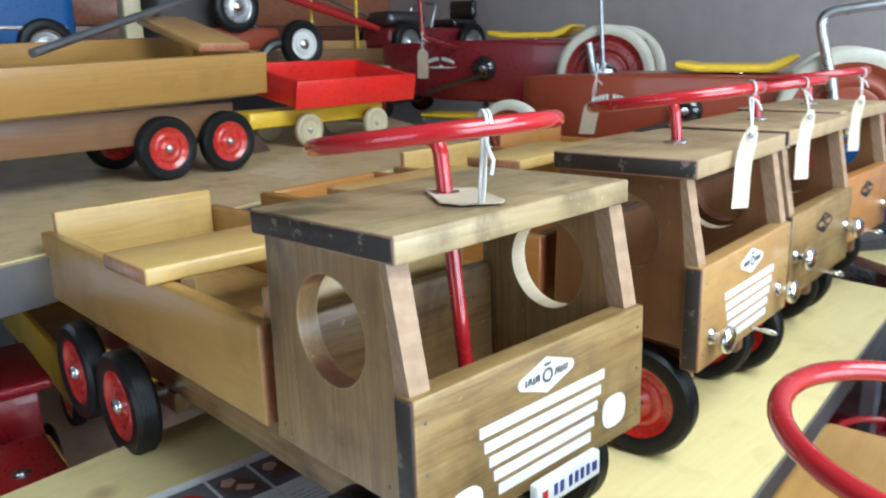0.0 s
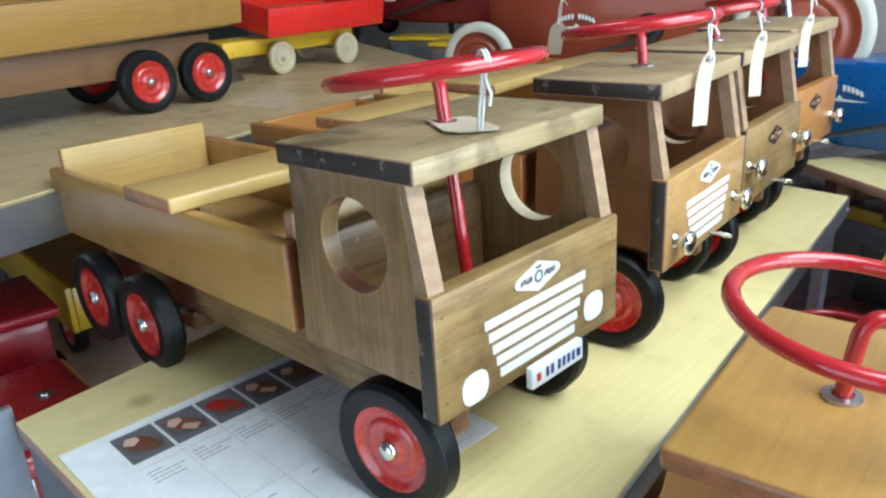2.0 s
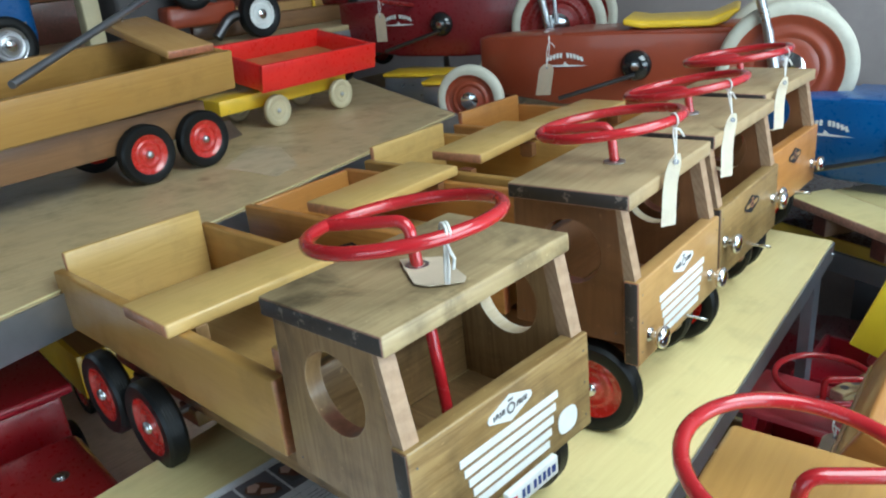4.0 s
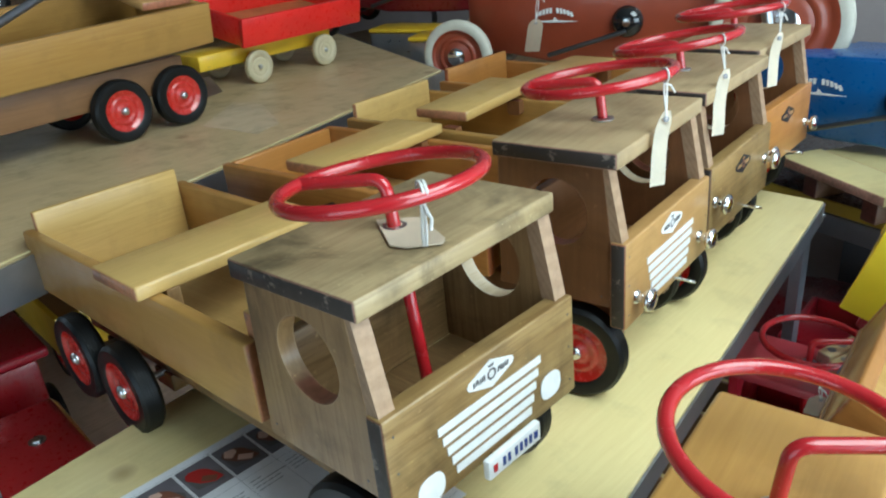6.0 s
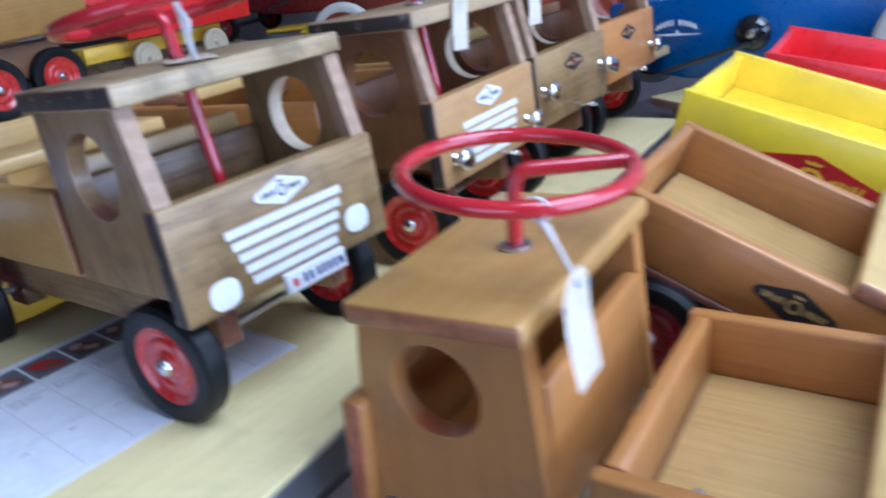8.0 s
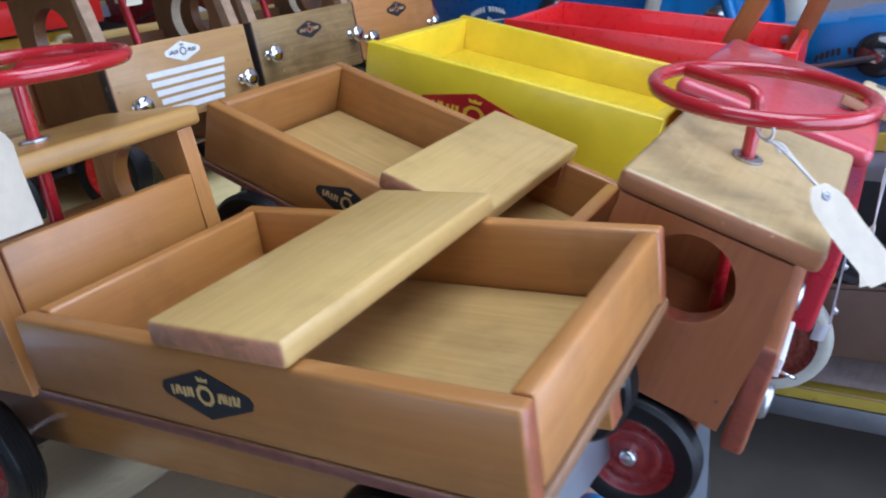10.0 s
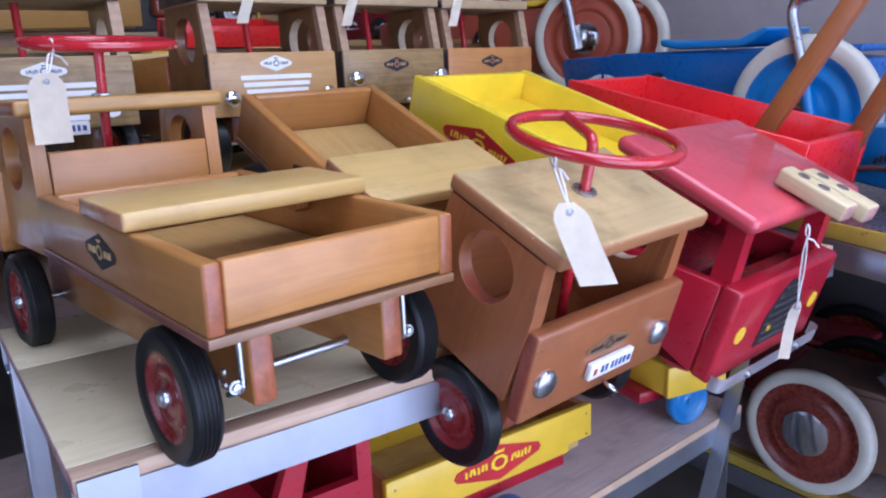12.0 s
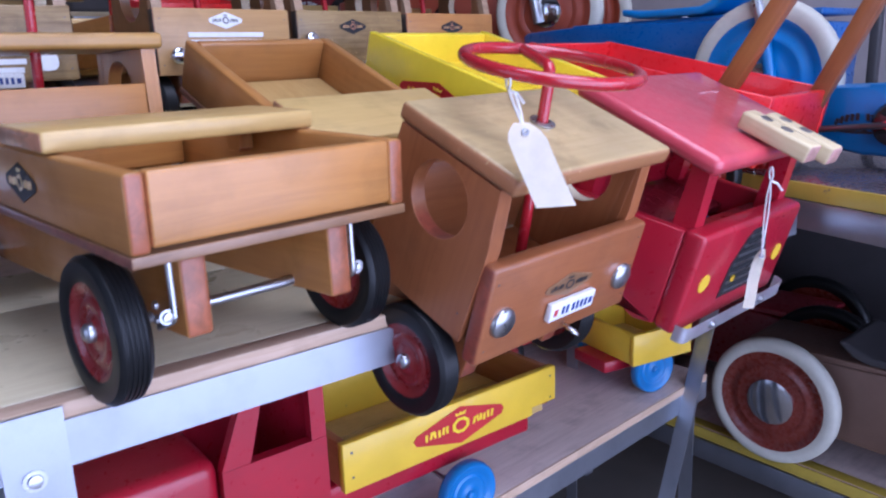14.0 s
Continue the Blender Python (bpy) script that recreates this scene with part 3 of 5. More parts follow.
outline = [(-1.232, 1.416), (-1.65, 1.577), (-2.5, 1.91), (-2.5, -1.2), (-0.58, -1.2), (-0.94, 0.239)]
part("tabletop", prism(outline, 1.232, 1.257, "z"), shelf_tan, T0, "tan tabletop board")
for (ax, ay), (bx, by) in (((-0.574, -1.2), (-1.226, 1.418)), ((-1.230, 1.4205), (-2.49, 1.9105))):
    d = Vector((bx - ax, by - ay, 0)).normalized()
    n = Vector((-d.y, d.x, 0)) * 0.003
    bm = prism([(ax, ay), (bx, by), (bx - n.x, by - n.y), (ax - n.x, ay - n.y)], 1.195, 1.255, "z")
    part("metal_edge", bm, alu, T0)
part("edge_band", prism([(-0.5795, -1.199), (-1.2325, 1.4165), (-1.2365, 1.4155), (-0.5835, -1.2)], 1.2565, 1.2582, "z"), shelf_wood, T0, "yellow varnished front edge")
part("worn_patch", prism([(-1.325, 0.785), (-1.255, 0.800), (-1.165, 0.810), (-1.195, 0.885), (-1.28, 0.925), (-1.372, 0.965), (-1.455, 0.945), (-1.39, 0.865)], 1.2568, 1.2574, "z"), bare_patch, T0, "pale rubbed patch")
for x, y in ((-0.72, -1.1), (-1.3, 1.36), (-2.4, -1.1), (-2.4, 1.75)):
    board("leg", (x - 0.02, x + 0.02, y - 0.02, y + 0.02, 0.0, 1.2315), alu, T0, 0.002)
T6 = rack("shelf", pose(0, 0, 0), -3.2, -2.05, 0.2, 2.3, 1.43, 0.02, shelf_tan, "brown wooden upper shelf at the back", back=False)
T2 = rack("shelf", pose(0, 0, 0), -0.10, 0.383, 0.295, 1.47, 0.957, 0.016, shelf_pale, "wooden display shelf with a wide aluminium edge", 0.039, planks=0, bare=True)
for x0, x1, mat, name in ((-0.10, 0.075, shelf_pale, "board"), (0.0765, 0.3565, shelf_pale, "board"), (0.3575, 0.383, edge_pale, "lipping")):
    board(name, (x0, x1, 0.295, 1.47, 0.941, 0.957), mat, T2, 0.0012, "raw pinkish edge strip" if name == "lipping" else "")
plate = bmesh.new()
add_box(plate, 0.389, 0.392, 0.297, 0.345, 0.55, 0.958)
part("corner_plate", plate, alu, T2, "bolted aluminium corner plate")
bolt(T2, pose(0.393, 0.318, 0.905, 0, 90, 0))
T2L = rack("shelf", pose(0, 0, 0, 0, 0, 5.3), -0.62, 0.281, 0.28, 1.605, 0.535, 0.02, shelf_grey, "brown wooden lower shelf with an aluminium edge", 0.04)
board("edging", (0.2816, 0.2855, 0.281, 1.604, 0.5185, 0.5345), edge_pale, T2L, 0.0005, "raw pale board edge")
bm = bmesh.new()
add_box(bm, 0.250, 0.284, 0.283, 0.286, 0.536, 0.93)
add_box(bm, 0.281, 0.284, 0.286, 0.313, 0.536, 0.93)
part("upright", bm, alu, T2L, "slotted aluminium upright")
a, b = Vector((0.285, 1.32, 0.02)), Vector((0.285, 1.64, 0.80))
bm = bmesh.new()
add_box(bm, -0.0015, 0.0015, -0.017, 0.017, 0, (b - a).length)
add_box(bm, -0.032, -0.0015, 0.014, 0.017, 0, (b - a).length)
leg = part("slanted_leg", bm, alu, T2L, "slanting aluminium trestle leg")
leg.matrix_basis = Matrix.Translation(a) @ (b - a).to_track_quat("Z", "Y").to_matrix().to_4x4()
tagged(board("wood_batten", (0.0, 0.05, 0.72, 1.45, 0.957, 1.012), WOODS["browny"], None, 0.003), "brown wooden batten lying on the display shelf", "batten")
S1 = rack("shelf", pose(0.354, 1.527, 0, 0, 0, -15.9), -1.1, 1.3, 0.0, 0.8, 0.985, 0.02, gloss_board, "dark glossy side shelf with a yellow painted edge", front=False, back=False, legs=False)
for x in (0.6, 1.26):
    for y in (0.02, 0.75):
        board("leg", (x, x + 0.03, y, y + 0.03, 0.0, 0.9645), alu, S1, 0.001)
board("leg", (-1.09, -1.06, 0.75, 0.78, 0.0, 0.9645), alu, S1, 0.001)
board("edge_strip", (-1.1, 1.3, -0.006, -0.0004, 0.955, 0.984), yellow_tape, S1, 0.001, "scuffed yellow painted edge")
board("rail", (-1.1, 1.3, -0.010, -0.0012, 0.905, 0.953), alu, S1, 0.001, "aluminium rail")
plank = empty("plank", pose(-0.485, 1.735, 0, 0, 0, -30), "pale yellow plank raised on two battens on the side shelf", "plank")
board("board", (0.0, 0.30, 0.0, 0.11, 1.044, 1.066), shelf_wood, plank, 0.003)
board("board", (0.01, 0.29, 0.114, 0.23, 1.044, 1.064), shelf_wood, plank, 0.003)
for x in (0.05, 0.22):
    board("batten", (x, x + 0.04, 0.03, 0.21, 0.9855, 1.0435), WOODS["browny"], plank, 0.002)
tagged(board("dark_post", (0.160, 0.182, 2.19, 2.212, 0.9855, 1.75), dark_board, None, 0.003), "thin black upright post on the side shelf", "post")
S2 = rack("shelf", pose(0, 0, 0), -0.4, 1.3, 1.80, 2.4, 0.306, 0.02, shelf_grey, "worn lower side shelf with a yellow painted edge", front=False, back=False, legs=False)
board("edge_strip", (-0.4, 1.3, 1.794, 1.7996, 0.278, 0.305), yellow_tape, S2, 0.001, "scuffed yellow painted edge")
board("edge_band", (-0.4, 1.3, 1.8002, 1.832, 0.3062, 0.3074), yellow_tape, S2, 0.0004, "scuffed yellow painted margin")
board("rail", (-0.4, 1.3, 1.790, 1.798, 0.225, 0.276), alu, S2, 0.001, "aluminium rail")
for x in (-0.395, 1.26):
    board("foot", (x, x + 0.03, 1.81, 1.84, 0.0, 0.285), alu, S2, 0.001)
    board("foot", (x, x + 0.03, 2.36, 2.39, 0.0, 0.285), alu, S2, 0.001)
# added dark sheet: stands in for the deep shade of the alcove
structure("panel_dark", (-0.5, 1.6, 2.41, 2.43, 0.004, 0.96), dark_board, "dark sheet added as the alcove's shade behind the lower side shelf")
T4 = rack("shelf", pose(0, 0, 0), -2.4, -0.47, 1.58, 2.4, 1.172, 0.02, shelf_tan, "wooden shelf carrying old pedal cars", front=False, back=False, bare=True)
T5 = rack("shelf", pose(0, 0, 0), -1.9, -0.76, -0.9, 1.45, 0.755, 0.02, shelf_grey, "lower wooden shelf behind the front shelf", front=False, back=False)


# ---- toy trucks ----
def ring_wheel(parent, x, z, ring_z, spoke, r=0.0865, tube_r=0.0062, floor_z=0.13, rake=0.0, off=(0.0, 0.0), y=0.0):
    """A tube ring carried by one bent spoke on a raked post through the roof."""
    hold = Matrix.Translation((x, y, z)) @ pose(0, 0, 0, 0, rake, 0) @ Matrix.Translation((0, 0, -z))
    ring = part("steering_ring", tube([(off[0] + r * math.cos(t), off[1] + r * math.sin(t), ring_z) for t in (2 * math.pi * i / 48 for i in range(48))], tube_r, 12, True), red_tube, parent, "glossy red tube steering ring", True)
    a = radians(spoke)
    end = (off[0] + r * math.cos(a), off[1] + r * math.sin(a), ring_z)
    post = part("post", tube(bend([(0, 0, floor_z + 0.004), (0, 0, ring_z - 0.002), end], 0.014), tube_r * 0.95, 12), red_tube, parent, "", True)
    washer = part("washer", lathe([(0.0075, z + 0.0005), (0.013, z + 0.0005), (0.013, z + 0.0025), (0.0075, z + 0.0035), (0.0075, z + 0.0005)], 24, "z"), steel, parent)
    ring.matrix_basis, post.matrix_basis, washer.matrix_basis = hold, hold, pose(x, y, 0)
    return ring


def truck(m, label, tone, bed_back, bench, axles, wheel, lamps, grille=False, plate=False, logo=None, roof=None, roof_r=0.002, spoke=-100, edge=None, hook=False, side_logo=False, ring_z=0.352, roof_z=0.315, bed_top=0.214, rake=-9, low=0.136, half=0.122, paints=None, bed=None, plate_z=0.104, front=None, ring_x=-0.104, cab=None, hub_z=0.057, lamp_z=0.137, lamp_y=0.098, ring_off=(0.0, 0.0), ring_y=0.0, roof_front=-0.012, roof_shift=0.0, roof_yaw=0.0, bench_fit=(0.0, 0.0, 0.0), rise=0.024, hole=(-0.086, 0.241), bore=True, lean=0.0, axle_out=0.124, over=0.008, front_y=0.0, bed_tilt=0.0):
    """A wooden ride-on truck; x runs forward from the front board's face, z up from the ground."""
    t = empty("toy_truck", m, label, "toy truck", "wooden toy trucks")
    wx, wy, wz = WOODS[tone + "x"], WOODS[tone + "y"], WOODS[tone + "z"]
    top, short = roof_z - 0.019, bed_back > -0.65
    bx, by = (WOODS[bed + "x"], WOODS["honeyy" if bed == "syrup" else bed + "y"]) if bed else (wx, wy)
    cab = cab or half
    if paints:
        wx = wy = wz = bx = by = paints
        roof = roof or paints
    # the front board leans back on the short trucks, about its lower edge
    tip = Matrix.Translation((0.0009 * lean, front_y, 0.112 - 0.0006 * lean)) @ pose(0, 0, 0, 0, -lean, 0) @ Matrix.Translation((0, 0, -0.112))
    part("front_board", (lambda b: (add_box(b, -0.019, 0, -0.124, 0.124, 0.112, 0.217), soften(b, 0.0045 if short else 0.002, 3), b)[2])(bmesh.new()), WOODS[front + "y"] if front else wy, t, "", True).matrix_basis = tip
    if edge:
        for s in (-1, 1):
            board("end_strip", (-0.0172, -0.0018, s * 0.1243 - 0.0006, s * 0.1243 + 0.0006, 0.1138, 0.2152), edge, t, 0.0006, "dark worn board end")
    shape = [(-0.166, low), (-0.0195, low), (-0.0195, 0.222), (-0.028, top), (-0.160, top)]
    for s in (-1, 1):
        y0, y1 = sorted((s * (cab - 0.017), s * cab))
        side = part("cab_side", holed(shape, hole, 0.0395 if not short else 0.037, y0, y1), wz, t, "", True)
        side.data.materials.append(raw_bore if s > 0 and bore and not paints else wz)
    for s in (-1, 1):
        y0, y1 = sorted((s * (cab - 0.0175), s * (cab - 0.0005)))
        pts = [(-0.0190, 0.205), (-0.0035 - lean * 0.0016, 0.205), (-0.022, top - 0.001), (-0.0375, top - 0.001)] if not short else [(-0.040, 0.19), (-0.0200 - lean * 0.0012, 0.19), (-0.022 - lean * 0.0012, top - 0.001), (-0.040, top - 0.001)]
        part("pillar", prism(pts, y0, y1), wz if short else end_grain, t)
    board("cab_back", (-0.164, -0.150, 0.0185 - cab, cab - 0.0185, low, 0.232 if not short else 0.236), wy, t, 0.002)
    board("cab_floor", (-0.149, -0.0205, 0.0185 - cab, cab - 0.0185, low - 0.012, low + 0.002), wx, t, 0.001)
    lid = Matrix.Translation((-0.09, roof_shift, 0)) @ pose(0, 0, 0, 0, 0, roof_yaw) @ Matrix.Translation((0.09, 0, 0))
    board("roof", (-0.166, roof_front, -half - over, half + over, top + 0.0005, roof_z), roof or wy, t, roof_r, "worn roof board", None, 4 if short else 2).matrix_basis = lid
    if edge:
        board("roof_edge", (-0.1642, -0.0138, -half - over - 0.0008, -half - over + 0.0004, top + 0.0022, roof_z - 0.0018), edge, t, 0.0006, "dark worn roof edge").matrix_basis = lid
    for s in (-1, 1):
        y0, y1 = sorted((s * 0.056, s * 0.078) if short else (s * 0.058, s * 0.080))
        board("chassis_beam", (bed_back + 0.026, -0.03, y0, y1, 0.046 if short else 0.066, low - 0.0125), wx, t, 0.003)
    # the open box behind the cab, its front end a little raised on some
    f = -0.197 if short else -0.184
    tilt = Matrix.Translation((bed_back, 0, low)) @ pose(0, 0, 0, 0, -bed_tilt, 0) @ Matrix.Translation((-bed_back, 0, -low))
    for s in (-1, 1):
        y0, y1 = sorted((s * (half - 0.015), s * half))
        board("bed_side", (bed_back, f, y0, y1, low, bed_top), bx, t, 0.003).matrix_basis = tilt
    inner, rise = half - 0.0155, 0.0 if short else rise
    board("bed_front", (f - 0.019, f - 0.004, -inner, inner, low + 0.003, bed_top + rise), by, t, 0.003).matrix_basis = tilt
    board("bed_end", (bed_back + (0.0004 if short else 0.003), bed_back + 0.0145, -inner, inner, low + 0.003, bed_top + rise), by, t, 0.003).matrix_basis = tilt
    board("bed_floor", (bed_back + 0.018, f - 0.020, 0.0002 - inner, inner - 0.0002, low + 0.0002 if short else low - 0.010, low + (0.0022 if bed_tilt else 0.010)), bed_ply, t, 0.001).matrix_basis = tilt
    bolt(t, tilt @ pose(bed_back + 0.045, -0.086 if short else -0.07, low + (0.0027 if bed_tilt else 0.0105)), 0.0035)
    bolt(t, tilt @ pose(f - 0.05, 0.05, low + (0.0027 if bed_tilt else 0.0105)), 0.0035)
    slide, turn, lift = bench_fit
    board("bench", (bench, bench + 0.106, -half - 0.004, half + 0.004, bed_top + 0.0012, bed_top + 0.0185), paints or WOODS["honeyy"], t, 0.0035, "loose wooden bench board").matrix_basis = tilt @ Matrix.Translation((bench, slide, lift)) @ pose(0, 0, 0, 0, 0, turn) @ Matrix.Translation((-bench, 0, 0))
    for s in (-1, 1):
        y0, y1 = sorted((s * (half - 0.033), s * (half - 0.018)))
        part("bench_block", prism([(bench + 0.079, bed_top + 0.001), (bench + 0.079, bed_top - 0.022), (bench + 0.084, bed_top - 0.026), (bench + 0.102, bed_top - 0.026), (bench + 0.106, bed_top - 0.022), (bench + 0.106, bed_top + 0.001)], y0, y1), wz, t).matrix_basis = tilt
    # running gear
    for i, x in enumerate(axles):
        # the front axle of the long trucks is turned a little
        steer = 0.026 if i == 0 and not short else 0.0
        part("axle", tube([(x, -0.126, hub_z), (x - steer, 0.126, hub_z)], 0.0045, 10), steel, t, "", True)
        for s in (-1, 1):
            put_wheel(wheel, t, pose(x - (steer if s > 0 else 0.0), s * ((0.112 if i == 0 else axle_out) if not short else axle_out - 0.0095), hub_z, 0, random.uniform(0, 360), 6.5 if steer else 0))
    for x in axles[1:] if not short else ():
        for s in (-1, 1):
            y0, y1 = sorted((s * 0.055, s * 0.082))
            board("axle_block", (x - 0.022, x + 0.022, y0, y1, hub_z - 0.022, 0.0655), wz, t, 0.002)
    if short:
        board("bottom_board", (bed_back - 0.0006, f, -half - 0.0006, half + 0.0006, low - 0.0085, low - 0.0003), WOODS["browny"] if not paints else paints, t, 0.001).matrix_basis = tilt
        for s in (-1, 1):
            part("spacer", lathe([(0.005, -0.009), (0.0082, -0.009), (0.0082, 0.009), (0.005, 0.009), (0.005, -0.009)], 6, "y"), steel, t, "hexagonal steel axle spacer").matrix_basis = pose(axles[1], s * 0.0915, hub_z)
            for dz in (0.0, 0.012):
                part("rivet", lathe([(0, 0.0028), (0.003, 0.0024), (0.004, 0)], 12, "y"), steel, t, "", True).matrix_basis = pose(axles[1] - 0.012, s * 0.0782, hub_z + dz, 0 if s > 0 else 180)
    ring_wheel(t, ring_x, roof_z, ring_z, spoke, 0.084 if short else 0.0865, rake=rake, floor_z=low, off=ring_off, y=ring_y)
    # front fittings
    for y in (-0.083, 0.083):
        if lamps == "sticker":
            b = part("headlight", prism([(0.0155 * math.copysign(abs(math.cos(a)) ** 0.75, math.cos(a)), 0.0135 * math.copysign(abs(math.sin(a)) ** 0.75, math.sin(a))) for a in (2 * math.pi * (i + 0.5) / 28 for i in range(28))], 0.0, 0.0008, "x"), white_card, t, "white oval headlight sticker")
            b.matrix_basis = pose(0.0003, y, 0.139 if y > 0 else 0.128)
        elif lamps == "dome":
            b = part("headlight", lathe([(0.0085, 0.0), (0.0075, 0.002), (0.0052, 0.004), (0.0052, 0.009), (0.0112, 0.0105), (0.0134, 0.013), (0.0138, 0.0165), (0.0125, 0.0195), (0.0085, 0.0215), (0, 0.0222)], 28, "x"), chrome, t, "chrome knob headlight", True)
            b.matrix_basis = pose(0, math.copysign(lamp_y, y), lamp_z)
        else:
            b = part("headlight", lathe([(0.0155, 0.0), (0.0155, 0.003), (0.013, 0.006), (0, 0.0075)], 28, "x"), steel, t, "flat metal headlight disc", True)
            b.matrix_basis = tip @ pose(0, math.copysign(0.098, y), 0.156)
    if grille:
        for i in range(5):
            w, z = 0.069 - i * 0.0042, 0.175 - i * 0.0118
            board("grille_bar", (0.0002, 0.0011, -w, w, z - 0.0038, z + 0.0038), white_card, t, 0, "white grille stripe sticker")
    if logo:
        ground, ink, w, h, z = logo
        badge(t, tip @ pose(0.0003, 0, z, 0, 0, 90), w, h, ground, ink)
    if plate:
        out = 0.0005 if short else 0.006
        board("number_plate", (out, out + 0.007, -0.037, 0.037, 0, 0.020), white_card, t, 0.0012, "white number plate").matrix_basis = tip @ pose(0, plate, plate_z)
        if not short:
            board("plate_block", (0.0004, 0.0058, plate - 0.02, plate + 0.02, plate_z + 0.004, plate_z + 0.016), wy, t, 0.0005)
        bar = None
        for y in (-0.0165, -0.0095, 0.0005, 0.0075, 0.0145, 0.0215):
            if bar is None:
                bm = bmesh.new()
                add_box(bm, out + 0.0071, out + 0.0076, -0.0019, 0.0019, 0.0055, 0.0145)
                bar = part("plate_bar", bm, blue_ink, t)
                bar.matrix_basis = tip @ pose(0, plate + y, plate_z)
            else:
                share("plate_bar", bar, t, tip @ pose(0, plate + y, plate_z))
        for name, y, mat in (("plate_mark", -0.0285, red_ink), ("plate_flag", 0.0295, blue_ink)):
            part(name, prism([(-0.0025, 0.006), (0.0025, 0.006), (0.0028, 0.0135), (-0.0028, 0.0135)], out + 0.0071, out + 0.0076, "x"), mat, t).matrix_basis = tip @ pose(0, plate + y, plate_z)
    if hook:
        h = part("hook_eye", tube([(0.020 + 0.007 * math.cos(a), 0, 0.007 * math.sin(a)) for a in (2 * math.pi * i / 18 for i in range(18))], 0.0018, 8, True), chrome, t, "screw eye", True)
        h.matrix_basis = pose(0, 0.012, 0.119, 60, 0, 0)
        part("hook_shank", tube([(0.0, 0.012, 0.119), (0.013, 0.012, 0.119)], 0.002, 8), chrome, t, "", True)
    if side_logo and short:
        badge(t, tilt @ pose((bed_back + f) / 2 + 0.012, half + 0.0003, (low + bed_top) / 2, 0, 0, 180), 0.075, 0.034, black_ink, WOODS["honeyx"])
        for y in (-0.084, 0.084):
            part("stay", tube(bend([(bed_back + 0.031, y, low - 0.012), (bed_back + 0.031, y, 0.062), (bed_back + 0.045, y * 1.08, 0.056)], 0.004), 0.0028, 8), steel, t, "bent steel stay", True)
            bolt(t, pose(bed_back + 0.032, y * 1.07, 0.066, 0, -90, 0), 0.004)
    if side_logo:
        badge(t, tilt @ pose((bed_back + f) / 2 - 0.01, -half - 0.0003, (low + bed_top) / 2), 0.075, 0.034, black_ink, WOODS["honeyx"])
    # small nail heads
    for x, z in ((-0.155, 0.15), (-0.03, 0.148)):
        for s in (-1, 1):
            n = part("nail", lathe([(0, 0.0006), (0.0012, 0.0004), (0.0012, 0)], 8, "y"), dark_steel, t)
            n.matrix_basis = pose(x, s * (cab + 0.0001), z, 0 if s > 0 else 180)
    for y in (-0.115, 0.115):
        for z in (0.128, 0.165, 0.2):
            n = part("nail", lathe([(0, 0.0006), (0.0012, 0.0004), (0.0012, 0)], 8, "x"), dark_steel, t)
            n.matrix_basis = tip @ pose(0, y, z)
    return t


LONG = dict(wheel=TRUCK_WHEEL, hub_z=0.0635, bed_top=0.222, roof_z=0.318, over=0.003, spoke=195)
A = truck(pose(-0.2312, 0.4183, 1.0885, 0, -2.05, 0.1), "worn olive-brown wooden toy truck with white stickers, on the shelf", "umber", front="olive", bed_back=-0.725, axles=(-0.066, -0.486, -0.623), bench=-0.463, bench_fit=(-0.011, 0.0, -0.001), lamps="sticker", grille=True, plate=0.011, plate_z=0.103, logo=(white_card, dark_print, 0.062, 0.027, 0.196), roof=roof_worn, edge=edge_dark, bed="syrup", ring_z=0.364, ring_x=-0.083, ring_y=-0.014, ring_off=(0.006, -0.009), rake=-7, roof_shift=-0.004, roof_yaw=2.0, **LONG)
B = truck(pose(-0.2622, 0.7899, 1.0885, 0, -1.3, 5.6), "brown wooden toy truck with chrome knobs and white grille", "russet", bed_back=-0.695, axles=(-0.066, -0.486, -0.623), front="cider", bed="copper", bench=-0.558, bench_fit=(0.02, 0.0, 0.0), rise=0.0, lamps="dome", lamp_z=0.142, lamp_y=0.095, grille=True, hook=True, logo=(white_card, dark_print, 0.062, 0.027, 0.198), roof=roof_grey, edge=edge_dark, side_logo=True, ring_x=-0.084, ring_y=-0.010, ring_z=0.366, ring_off=(-0.003, 0.007), rake=-7, roof_shift=-0.002, roof_yaw=1.0, **LONG)
C = truck(pose(-0.2925, 1.0565, 1.0895, 0, -1.0, 5.0), "pale brown wooden toy truck with a black badge", "russet", bed_back=-0.68, axles=(-0.066, -0.486, -0.623), front="olive", bed="syrup", bench=-0.545, bench_fit=(0.035, 4.0, 0.006), lamps="dome", lamp_z=0.164, lamp_y=0.104, hook=True, logo=(black_ink, WOODS["honeyy"], 0.062, 0.028, 0.188), roof=roof_grey, edge=edge_dark, ring_x=-0.095, ring_y=-0.004, ring_off=(-0.008, 0.014), ring_z=0.358, rake=-9, **LONG)
D = truck(pose(-0.3357, 1.3349, 1.0895, 0, -1.0, 3.0), "orange-brown wooden toy truck with a black badge", "russet", bed_back=-0.68, axles=(-0.066, -0.486, -0.623), front="copper", bed="copper", bench=-0.5, lamps="dome", lamp_z=0.148, lamp_y=0.104, hook=True, logo=(black_ink, WOODS["honeyy"], 0.062, 0.028, 0.188), roof=roof_grey, edge=edge_dark, ring_x=-0.098, ring_y=-0.006, ring_off=(-0.002, -0.004), ring_z=0.362, rake=-7, **LONG)

